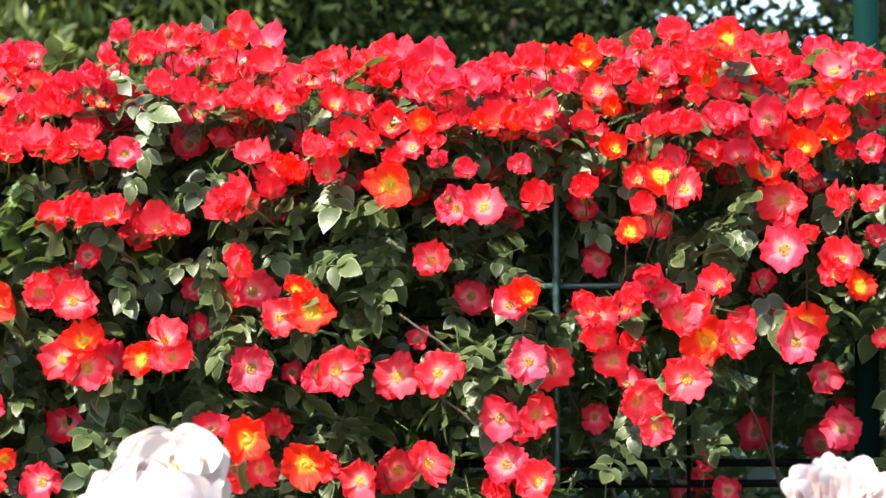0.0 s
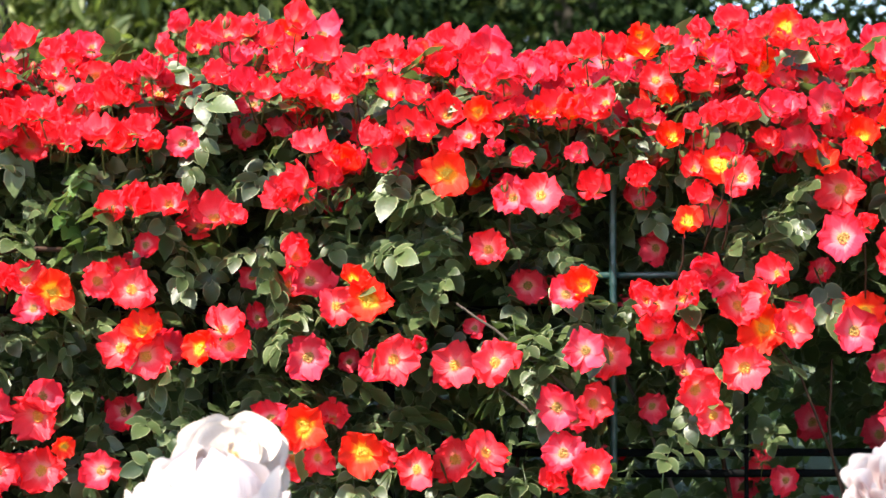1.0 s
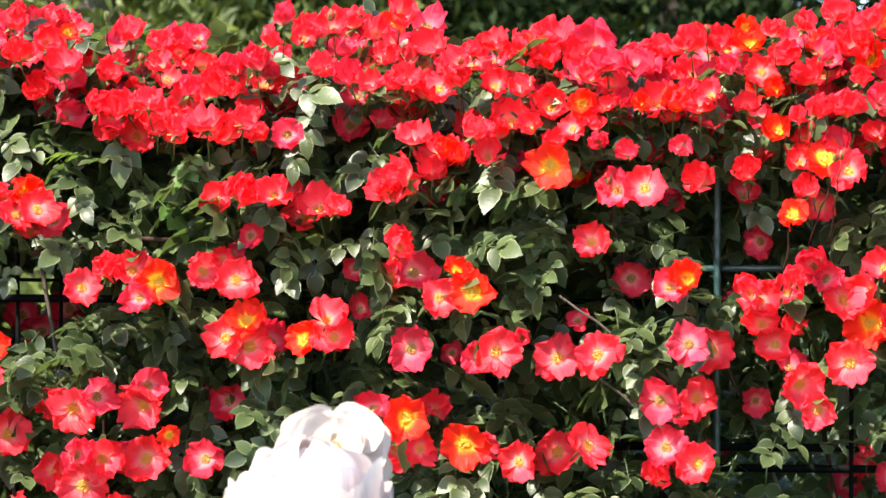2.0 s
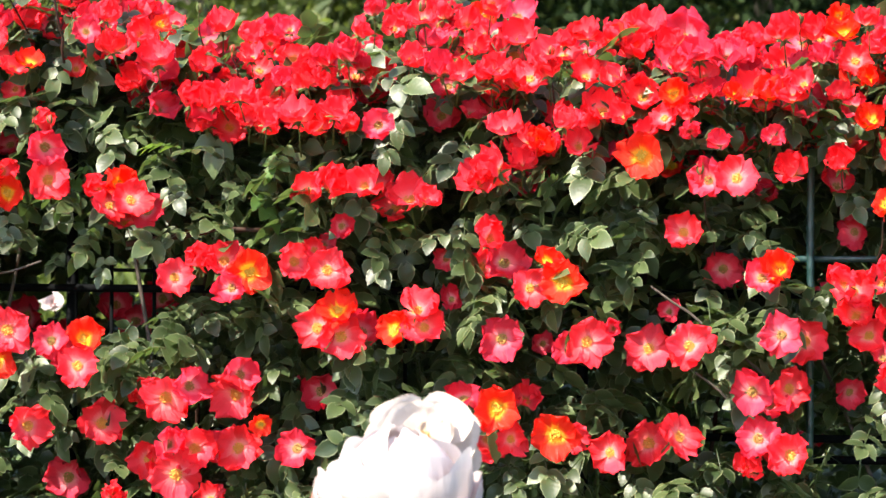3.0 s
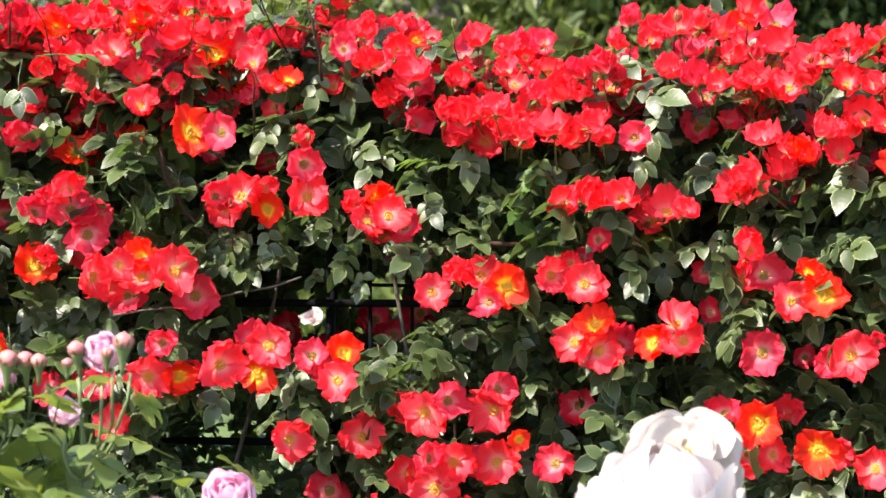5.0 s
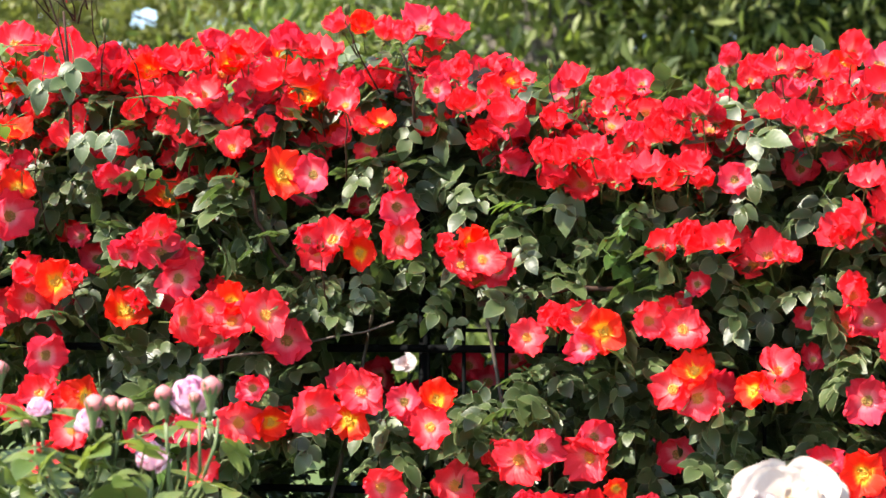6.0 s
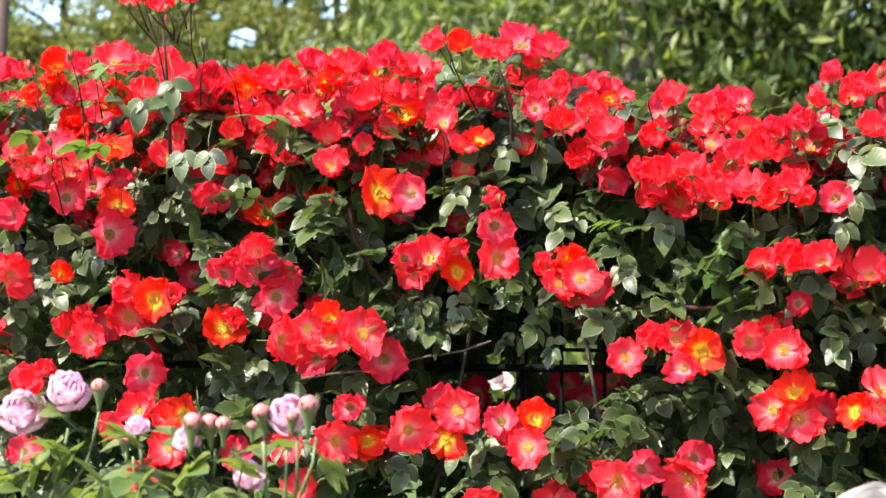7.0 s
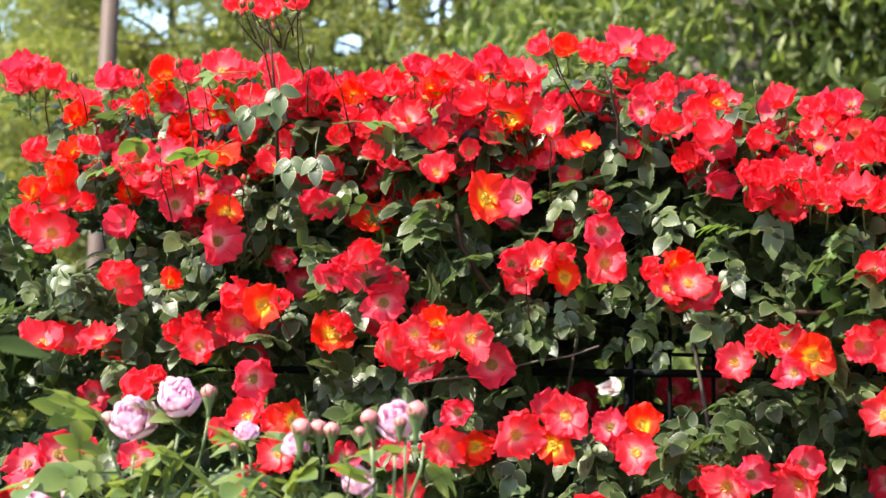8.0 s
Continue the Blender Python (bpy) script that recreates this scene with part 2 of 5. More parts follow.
# ---- petals, blossoms and leaves ----
def petal_mesh(name, mat, seed, wide=0.66, cup=0.22, wave=0.05, notch=0.07, nu=11, nv=9, curl=1.1):
    """One petal of length 1 along y, hollowed, with a wavy, notched margin."""
    r = random.Random(seed)
    p1, p2, p3 = (r.uniform(0, 6.28) for _ in range(3))
    lean = r.uniform(-0.06, 0.06)
    verts, faces = [], []
    for j in range(nv):
        v = j / (nv - 1)
        w = wide * (0.14 + 0.86 * math.sin(math.pi / 2 * min(1.0, v / 0.72)) ** 0.9)
        if v > 0.72:
            w *= math.sqrt(max(0.0, 1 - ((v - 0.72) / 0.28) ** 2 * 0.55))
        for i in range(nu):
            u = 2 * i / (nu - 1) - 1
            y = v * (1.0 - 0.34 * abs(u) ** 2.6 - notch * (1 - abs(u)) ** 2 * v * v + 0.035 * math.sin(5 * u + p3) * v ** 3 + 0.03 * math.sin(9 * u + p1) * v ** 4)
            z = cup * (v * v * 0.8 + 0.55 * u * u * v) + wave * ((math.sin(3.6 * u + p1) + 1.0 * math.sin(6.5 * u + p2)) * v ** 2.5 + 0.8 * math.sin(10 * u + p3) * v ** 4)
            z -= curl * max(0.0, v - 0.55) ** 2 * (0.7 + 0.5 * math.sin(2 * u + p2))
            verts.append((u * w + lean * v * v, y, z))
    for j in range(nv - 1):
        for i in range(nu - 1):
            a = j * nu + i
            faces.append((a, a + 1, a + nu + 1, a + nu))
    return mesh_of(name, verts, faces, mat, reach=[j / (nv - 1) for j in range(nv) for _ in range(nu)], across=[2 * i / (nu - 1) - 1 for _ in range(nv) for i in range(nu)])


def stamens_mesh(name, mat, seed):
    """A dense boss of short filaments with anthers round the styles; the petals are 1 long."""
    r = random.Random(seed)
    verts, faces = [], []
    for k in range(64):
        a, out = r.uniform(0, 6.28), 0.02 + 0.19 * math.sqrt(r.random())
        h = r.uniform(0.08, 0.16) - 0.2 * (out - 0.12) ** 2
        foot, tip = Vector((math.cos(a) * 0.05, math.sin(a) * 0.05, 0.03)), Vector((math.cos(a) * out, math.sin(a) * out, h))
        if k % 2:
            tube_data([foot, tip], [0.007, 0.006], 3, verts, faces)
        s = len(verts)
        for d in ((0.034, 0, 0), (-0.034, 0, 0), (0, 0.034, 0), (0, -0.034, 0), (0, 0, 0.028), (0, 0, -0.028)):
            verts.append(tip + Vector(d) * r.uniform(0.8, 1.2))
        faces += [(s, s + 2, s + 4), (s + 2, s + 1, s + 4), (s + 1, s + 3, s + 4), (s + 3, s, s + 4), (s + 2, s, s + 5), (s + 1, s + 2, s + 5), (s + 3, s + 1, s + 5), (s, s + 3, s + 5)]
    s = len(verts)
    ring = [Vector((0.12 * math.cos(k * 0.785), 0.12 * math.sin(k * 0.785), 0.03)) for k in range(8)]
    verts += ring + [Vector((0, 0, 0.11))]
    faces += [(s + k, s + (k + 1) % 8, s + 8) for k in range(8)]
    return mesh_of(name, verts, faces, mat)


def calyx_mesh(name, seed, stalk=1.6, fat=0.09):
    """Stalk, hip and five pointed sepals below a blossom whose petals are 1 long."""
    r = random.Random(seed)
    verts, faces = [], []
    drift = Vector((r.uniform(-0.35, 0.35), r.uniform(-0.35, 0.35), 0))
    tube_data([Vector((0, 0, -0.22)), Vector((0, 0, -0.5)) + drift * 0.15, Vector((0, 0, -stalk)) + drift], [0.03, 0.028, 0.034], 5, verts, faces)
    tube_data([(0, 0, -0.26), (0, 0, -0.18), (0, 0, -0.08), (0, 0, 0.0)], [0.04, fat, fat * 1.05, fat * 0.6], 7, verts, faces)
    for k in range(5):
        a = k * 1.2566 + 0.3
        c, sn, s = math.cos(a), math.sin(a), len(verts)
        for d, w, z in ((0.06, 0.06, -0.05), (0.24, 0.075, -0.07), (0.48, 0.0, -0.16)):
            verts.append(Vector((c * d - sn * w, sn * d + c * w, z)))
            verts.append(Vector((c * d + sn * w, sn * d - c * w, z)))
        faces += [(s, s + 1, s + 3, s + 2), (s + 2, s + 3, s + 5, s + 4)]
    return mesh_of(name, verts, faces, CALYX)


RED_PETALS = [[petal_mesh("petal", m, 10 * i + k, 0.53 + 0.025 * k, 0.20 + 0.06 * k, 0.060 + 0.014 * k, 0.10 + 0.06 * (k % 3), curl=0.25 + 0.22 * (k % 4)) for k in range(5)] for i, m in enumerate((PETAL_YOUNG, PETAL_OPEN, PETAL_OLD))]
RED_STAMENS = [stamens_mesh("flower_centre", m, 3 + i) for i, m in enumerate((STAMEN, STAMEN_RIPE, STAMEN_OLD))]
def corolla_mesh(petals, mat, seed):
    """Five petals joined round their middle, for blossoms that others half hide."""
    r, verts, faces, marks = random.Random(seed), [], [], {"reach": [], "across": []}
    lift = r.uniform(6, 44)
    for k in range(5):
        m = petal_turn(k, lift, r)
        data, s = r.choice(petals), len(verts)
        verts += [m @ v.co for v in data.vertices]
        faces += [tuple(s + i for i in p.vertices) for p in data.polygons]
        for key in marks:
            marks[key] += [a.value for a in data.attributes[key].data]
    return mesh_of("corolla", verts, faces, mat, **marks)


def petal_turn(k, lift, r):
    """Where the petal k of a blossom lies, opened by lift degrees above its face."""
    return Matrix.Rotation(radians(72 * k + r.gauss(0, 5)), 4, "Z") @ Matrix.Translation((0, 0.03, 0.012 * (k % 3))) @ Matrix.Rotation(radians(lift + r.gauss(0, 10)), 4, "X") @ Matrix.Rotation(radians(r.gauss(0, 7)), 4, "Y") @ Matrix.Diagonal((r.uniform(0.92, 1.1), r.uniform(0.95, 1.12), r.uniform(0.7, 1.5), 1))


CALYCES = [calyx_mesh("blossom", 60 + k) for k in range(4)]


COROLLAS = [[corolla_mesh(RED_PETALS[i], m, 70 + 10 * i + k) for k in range(8)] for i, m in enumerate((PETAL_YOUNG, PETAL_OPEN, PETAL_OLD))]


def facing(axis, spin=0.0):
    """The turn that brings local z onto axis."""
    q = Vector(axis).normalized().to_track_quat("Z", "Y").to_matrix().to_4x4()
    return q @ Matrix.Rotation(spin, 4, "Z")


def bloom(plant, x, y, z, wide_cm, up, age, whole=False):
    """A single five-petalled red rose about its middle (x, y, z); up: degrees by which it looks above the level."""
    radius = wide_cm / 200 * (1.04 if up < 28 else 1.10)
    turn = math.atan2(-x - 0.15, y) + radians(rnd.gauss(0, 14))
    e = radians(up * (0.62 if up < 42 else 0.85) + rnd.gauss(0, 8))
    axis = Vector((math.sin(turn) * math.cos(e), -math.cos(turn) * math.cos(e), math.sin(e)))
    open_flat = up < 28
    lift = rnd.uniform(2, 18) if open_flat else rnd.uniform(26, 56)
    foot = Vector((x, y, z)) - axis * radius * (0.20 if open_flat else 0.45)
    kind = min(age, 2)
    m = Matrix.Translation(foot - plant.location) @ facing(axis, rnd.uniform(0, 6.28)) @ Matrix.Scale(radius, 4)
    head = part("blossom", rnd.choice(CALYCES), plant, m)
    if whole:
        part("corolla", rnd.choice(COROLLAS[kind]), head)
    else:
        for k in range(5):
            part("petal", rnd.choice(RED_PETALS[kind]), head, petal_turn(k, lift, rnd))
    part("flower_centre", RED_STAMENS[kind], head)
    return head


def leaflet_data(verts, faces, at, heading, length, seed, steps=7, width=0.345, droop=0.26, fold=0.24):
    """A toothed, pointed oval leaflet that lies near the xy plane, folded along its midrib."""
    r = random.Random(seed)
    s, n = len(verts), steps
    way, side = Vector((math.sin(heading), math.cos(heading), 0)), Vector((math.cos(heading), -math.sin(heading), 0))
    bendy, twist = droop * r.uniform(0.4, 1.5), r.uniform(-0.25, 0.25)
    for j in range(n + 1):
        t = j / n
        w = width * length * (math.sin(math.pi * t ** 0.86)) ** 0.56 * (1 - 0.5 * max(0.0, t - 0.6)) * (1.0 + (0.035 if j % 2 else -0.035)) if 0 < j < n else 0.0
        mid = Vector(at) + way * length * t + Vector((0, 0, -bendy * length * t * t))
        for k, q in enumerate((0.0, -0.55, -1.0, 0.55, 1.0)):
            lift = fold * w * (1.0 if abs(q) > 0.6 else 0.72) * abs(q) ** 0.5 * (1 if q else 0) + twist * w * q
            verts.append(mid + side * w * q - way * abs(q) * 0.06 * length + Vector((0, 0, lift)))
    for j in range(n):
        p, q = s + 5 * j, s + 5 * (j + 1)
        for c, d in ((0, 1), (1, 2), (3, 0), (4, 3)):
            if j == 0:
                faces.append((p, q + c, q + d))
            elif j == n - 1:
                faces.append((p + c, q, p + d))
            else:
                faces.append((p + c, q + c, q + d, p + d))


def rose_leaf_data(seed, size=1.0, steps=7, pairs=2):
    """A whole rose leaf: a stalk along y with pairs of leaflets and one at its tip; about 9 cm at size 1."""
    r = random.Random(seed)
    verts, faces = [], []
    rib = [Vector((0, 0, 0)), Vector((r.uniform(-0.004, 0.004), 0.038, 0.003)), Vector((r.uniform(-0.008, 0.008), 0.074, -0.002))]
    tube_data([p * size for p in rib], [0.0012 * size, 0.001 * size, 0.0007 * size], 4, verts, faces)
    leaflet_data(verts, faces, rib[2] * size, r.uniform(-0.2, 0.2), 0.041 * size * r.uniform(0.9, 1.15), seed + 1, steps)
    for k in range(pairs):
        at = rib[2].lerp(rib[1], 0.30 + 0.72 * k) if k < 2 else rib[0].lerp(rib[1], 0.25)
        for sgn in (-1, 1):
            leaflet_data(verts, faces, at * size, sgn * radians(r.uniform(48, 75)), 0.036 * size * r.uniform(0.8, 1.12) * (1 - 0.12 * k), seed + 7 * k + sgn + 3, steps)
    return verts, faces


def leaf_pose(at, heading, pitch, roll, size):
    """Leaf at a place: heading about z from y, pitch above the level, roll about its own stalk."""
    return Matrix.Translation(at) @ Matrix.Rotation(heading, 4, "Z") @ Matrix.Rotation(pitch, 4, "X") @ Matrix.Rotation(roll, 4, "Y") @ Matrix.Scale(size, 4)


def gather(name, protos, poses, mat):
    """One joined mesh out of many posed copies of a few leaves, each as leaf_arrays() gives it."""
    allv, allf, marks, base = [], [], [], 0
    for k, m in poses:
        v, f, margin, vein = protos[k]
        a = np.array(m)
        allv.append(v @ a[:3, :3].T + a[:3, 3])
        allf.append(f + base)
        marks.append((margin, vein))
        base += len(v)
    return big_mesh(name, np.concatenate(allv), np.concatenate(allf), mat, *(np.concatenate(some) for some in zip(*marks)))


def leaf_arrays(seed, size, steps, pairs):
    """A rose leaf as arrays of points and triangles, with its marks."""
    verts, faces = rose_leaf_data(seed, size, steps, pairs)
    tris = [(f[0], f[k], f[k + 1]) for f in faces for k in range(1, len(f) - 1)]
    return np.array([tuple(v) for v in verts], dtype=np.float64), np.array(tris, dtype=np.int64), *leaf_marks(len(verts), steps)


# ---- ground ----
ground = tagged(new("ground", mesh_of("ground", [(-400, -400, 0), (400, -400, 0), (400, 400, 0), (-400, 400, 0)], [(0, 1, 2, 3)], GRASS)), "mown green lawn that runs to the horizon", "ground", kind="structure")


def bed_mesh():
    nx, ny = 60, 14
    verts, faces = [], []
    for j in range(ny):
        for i in range(nx):
            x, y = -4.0 + 6.5 * i / (nx - 1), 1.2 + 2.6 * j / (ny - 1)
            edge = min(1.0, i / 3, (nx - 1 - i) / 3, j / 3, (ny - 1 - j) / 3)
            verts.append((x, y, -0.01 + edge * (0.05 + 0.03 * noise.noise(Vector((x * 3, y * 3, 0))))))
    for j in range(ny - 1):
        for i in range(nx - 1):
            a = j * nx + i
            faces.append((a, a + 1, a + nx + 1, a + nx))
    return mesh_of("flower_bed", verts, faces, SOIL)


tagged(new("flower_bed", bed_mesh()), "dark crumbly soil of a long rose bed", "flower bed", kind="structure")

# grass blades behind the bed, where the lawn shows through the gaps
count = 9000
gx, gy = rng.uniform(-9, 3, count), 3.9 + 9 * rng.random(count) ** 1.5
gh, ga, lean = rng.uniform(0.03, 0.09, count), rng.uniform(0, 6.28, count), rng.normal(0, 0.02, (count, 2))
foot = np.stack([gx, gy, np.zeros(count)], 1)
half = np.stack([np.cos(ga), np.sin(ga), np.zeros(count)], 1) * 0.004
tips = foot + np.stack([lean[:, 0], lean[:, 1], gh], 1)
blades = np.stack([foot - half, foot + half, tips], 1).reshape(-1, 3)
tagged(new("lawn_grass", big_mesh("lawn_grass", blades, np.arange(count * 3).reshape(-1, 3), BLADE)), "short green blades of a mown lawn", "grass", kind="stuff")


# ---- trees and shrubs behind the roses ----
def leaf_cloud(centres, spread, per, length, width, hang, seed, holes=(), at=(0, 0)):
    """Arrays of folded four-sided leaves scattered round the clump centres; hang pulls their tips down."""
    r = np.random.default_rng(seed)
    n = len(centres) * per
    c = np.repeat(np.asarray(centres), per, 0) + r.normal(0, 1, (n, 3)) * np.repeat(np.asarray(spread), per)[:, None] * np.array([1, 1, 0.7])
    for hx, hz, hw, hh in holes:
        s = 22 / (c[:, 1] + at[1])
        c = c[(((c[:, 0] + at[0]) * s - hx) / hw) ** 2 + ((1.5 + (c[:, 2] - 1.5) * s - hz) / hh) ** 2 > r.uniform(0.6, 1.4, len(c))]
    n = len(c)
    way = r.normal(0, 1, (n, 3))
    way[:, 2] -= hang
    way /= np.linalg.norm(way, axis=1)[:, None]
    other = np.cross(way, r.normal(0, 1, (n, 3)) + np.array([0, 0, 0.2]))
    other /= np.linalg.norm(other, axis=1)[:, None]
    up = np.cross(other, way)
    size = length * r.uniform(0.6, 1.25, n)[:, None]
    a = c
    b = c + way * size * 0.45 + other * size * width + up * size * 0.08
    d = c + way * size * 0.45 - other * size * width + up * size * 0.08
    e = c + way * size - up * size * 0.10
    v = np.stack([a, b, e, d], 1).reshape(-1, 3)
    k = np.arange(n)[:, None] * 4
    f = np.concatenate([k + np.array([0, 1, 2]), k + np.array([0, 2, 3])], 0)
    return v, f


def tree(name, x, y, height, spread, low, clumps, per, leaf, mat, label, seed, trunk=0.16, hang=0.8, width=0.22, stems=1, clump=0.30, gaps=(), holes=()):
    """A tapered trunk with forking limbs and a crown of many small leaves in uneven clumps."""
    r = random.Random(seed)
    root = thing(name, (x, y, 0), label, "tree" if height > 4 else "shrub", "trees behind the roses")
    centres, sizes = [], []
    for s in range(stems):
        lean = Vector((r.uniform(-0.4, 0.4), r.uniform(-0.3, 0.3), 0)) * (0.4 if stems == 1 else 1.6)
        foot = Vector((r.uniform(-1, 1), r.uniform(-1, 1), 0)) * (0.0 if stems == 1 else 0.5)
        top = foot + lean + Vector((0, 0, height * 0.86))
        pts = bend(foot, top, (r.uniform(-0.2, 0.2), r.uniform(-0.2, 0.2), 0), 8, 0.05)
        part("trunk", tube("trunk", pts, [trunk * (1.25 if i == 0 else 1) * (1 - 0.86 * i / 8) + 0.01 for i in range(9)], BARK, 9), root)
        for k in range(26 // stems):
            v, f = [], []
            t = r.uniform(low / height * 0.8, 0.95)
            start = pts[0].lerp(pts[-1], t)
            a = r.uniform(0, 6.28)
            reach = spread * (0.45 + 0.6 * math.sin(math.pi * min(0.95, 0.25 + 0.7 * t))) * r.uniform(0.55, 1.0)
            end = start + Vector((math.cos(a) * reach, math.sin(a) * reach, reach * r.uniform(-0.05, 0.5)))
            limb = bend(start, end, (0, 0, reach * 0.12), 5, 0.06)
            tube_data(limb, [trunk * 0.36 * (1 - t * 0.6) * (1 - 0.17 * i) + 0.006 for i in range(6)], 6, v, f)
            for _ in range(3):
                q = limb[r.randint(2, 4)]
                tip = q + Vector((r.uniform(-1, 1), r.uniform(-1, 1), r.uniform(-0.4, 0.5))) * reach * 0.45
                tube_data([q, q.lerp(tip, 0.5) + Vector((0, 0, 0.05)), tip], [0.014, 0.010, 0.005], 4, v, f)
            part("limb", mesh_of("limb", v, f, BARK), root)
    n = 0
    while len(centres) < clumps and n < clumps * 12:
        n += 1
        z = low + (height - low) * r.random() ** 1.25
        t = (z - low) / (height - low)
        rad = spread * (0.75 + 0.5 * math.sin(math.pi * min(1, 0.2 + t * 0.75))) * (1 - 0.6 * max(0, t - 0.6))
        a, d = r.uniform(0, 6.28), rad * math.sqrt(r.uniform(0.12, 1.0))
        p = Vector((math.cos(a) * d, math.sin(a) * d, z))
        if noise.noise(Vector((p.x + x, p.y + y, p.z)) * 0.9) < -0.22:
            continue
        if any(abs(p.x + x - gx) < gw and abs(p.z - gz) < gh for gx, gz, gw, gh in gaps):
            continue
        centres.append(p)
        sizes.append(clump * r.uniform(0.6, 1.3))
    v, f = leaf_cloud([tuple(c) for c in centres], sizes, per, leaf, width, hang, seed, holes, (x, y))
    part("crown", big_mesh("crown", v, f, mat), root, None, "crown of many small leaves with gaps")
    return root


SKY_GAPS = [(1.56, 3.33, 0.22, 0.26), (2.11, 3.36, 0.36, 0.34), (2.66, 3.36, 0.28, 0.36)]
# openings between the park trees: middle x, middle z, half width, half height, at 22 m
PARK_HOLES = [(-9.95, 4.93, 0.24, 0.15), (-10.3, 5.2, 0.15, 0.07), (-8.79, 5.28, 0.2, 0.2), (-11.78, 5.30, 0.15, 0.08), (-12.97, 5.60, 0.2, 0.09), (-9.42, 5.45, 0.16, 0.2), (-8.31, 4.85, 0.10, 0.08), (-5.95, 4.98, 0.09, 0.07)]
tree("broadleaf_tree", -2.54, 11.2, 6.5, 1.45, 1.3, 190, 190, 0.125, TREE_LEAF, "broadleaf tree with drooping mid-green leaves in sun", 21, hang=1.1, width=0.17, holes=PARK_HOLES)
tree("broadleaf_tree", -1.2, 14.0, 7.5, 2.4, 1.2, 280, 210, 0.11, TREE_LEAF, "broadleaf tree with drooping green leaves", 22, hang=1.0)
tree("broadleaf_tree", -3.4, 19.5, 9.5, 2.9, 1.0, 420, 150, 0.13, TREE_LEAF, "tall broadleaf tree with dense green crown", 41, hang=0.9)
tree("shaded_tree", -0.2, 20.5, 9.5, 2.8, 1.0, 520, 120, 0.13, SHADED_LEAF, "tall tree with dense crown, its shade put into the leaf colour", 42, trunk=0.2, hang=0.4)
tree("shaded_tree", 0.5, 12.6, 8.0, 2.1, 1.0, 760, 90, 0.10, SHADED_LEAF, "evergreen tree with dense leaves coloured dark for its shade", 23, trunk=0.2, hang=0.4, gaps=SKY_GAPS)
tree("shaded_tree", 3.02, 13.2, 8.0, 2.0, 1.0, 620, 90, 0.10, SHADED_LEAF, "evergreen tree coloured dark for its shade, with sky between its branches", 24, trunk=0.2, hang=0.4, gaps=SKY_GAPS)
tree("shaded_tree", 1.35, 17.0, 8.0, 2.6, 1.0, 620, 80, 0.12, SHADED_LEAF, "evergreen tree deep in shade, which is put into its leaf colour", 31, trunk=0.2, hang=0.4, gaps=[(gx * 1.3, 1.5 + (gz - 1.5) * 1.3, gw * 1.3, gh * 1.3) for gx, gz, gw, gh in SKY_GAPS])
tree("park_tree", -8.68, 21.5, 8.0, 2.3, 2.4, 84, 1150, 0.075, PARK_LEAF, "light green tree with thin dark trunk and open crown", 25, trunk=0.10, hang=0.3, width=0.3, clump=0.29, holes=PARK_HOLES)
tree("park_tree", -9.83, 23.0, 8.5, 2.5, 2.3, 84, 1150, 0.075, PARK_LEAF, "light green tree with open airy crown", 26, trunk=0.10, hang=0.3, width=0.3, clump=0.29, holes=PARK_HOLES)
tree("park_tree", -12.87, 25.0, 9.0, 2.8, 1.8, 92, 1150, 0.08, PARK_LEAF, "green tree with soft crown beyond the lawn", 36, trunk=0.13, hang=0.3, width=0.3, clump=0.31, holes=PARK_HOLES)
tree("park_tree", -5.77, 19.0, 8.0, 2.0, 1.6, 150, 300, 0.11, PARK_LEAF, "green tree with soft layered branches", 27, trunk=0.15, hang=0.5, width=0.28, holes=PARK_HOLES)
tree("round_shrub", -15.1, 26.0, 5.6, 2.6, 0.2, 120, 1500, 0.075, BRIGHT_LEAF, "large rounded yellow-green shrub on the lawn", 28, trunk=0.07, hang=0.2, width=0.32, stems=4, clump=0.25, holes=PARK_HOLES)
tree("round_shrub", -18.35, 27.5, 7.0, 3.2, 0.2, 130, 1400, 0.08, BRIGHT_LEAF, "tall rounded yellow-green shrub on the lawn", 29, trunk=0.07, hang=0.2, width=0.32, stems=4, clump=0.30)
tree("round_shrub", -10.6, 30.0, 3.4, 2.8, 0.2, 320, 150, 0.11, TREE_LEAF, "broad green shrub at the edge of the lawn", 30, trunk=0.07, hang=0.2, width=0.32, stems=4, clump=0.3)

# far belt of woods that closes the lawn
belt = [(rng.uniform(-60, 45), 44 + rng.uniform(0, 8), h) for h in (rng.random(1500) ** 1.3 * 5.5)]
bv, bf = leaf_cloud(belt, np.full(len(belt), 0.9), 70, 0.32, 0.4, 0.2, 33)
tagged(new("far_woods", big_mesh("far_woods", bv, bf, BRIGHT_LEAF)), "far belt of light green woods beyond the lawn", "woods", kind="stuff")


# ---- lamp post ----
lamp = thing("lamp_post", (-7.07, 11.5, 0), "tall brown painted steel lamp post on the lawn", "lamp post")
tilt = Matrix.Rotation(radians(3.1), 4, "Y")
part("post", tube("post", [(0, 0, 0), (0, 0, 0.9), (0, 0, 1.0), (0, 0, 5.2)], [0.085, 0.080, 0.062, 0.052], LAMP_PAINT, 20), lamp, tilt)
part("base_collar", tube("base_collar", [(0, 0, 0), (0, 0, 0.05), (0, 0, 0.09)], [0.16, 0.16, 0.09], LAMP_PAINT, 20), lamp)
part("lamp_head", tube("lamp_head", [(0, 0, 5.2), (0, 0, 5.26), (0, 0, 5.42), (0, 0, 5.5)], [0.08, 0.2, 0.18, 0.04], LAMP_PAINT, 16), lamp, tilt)


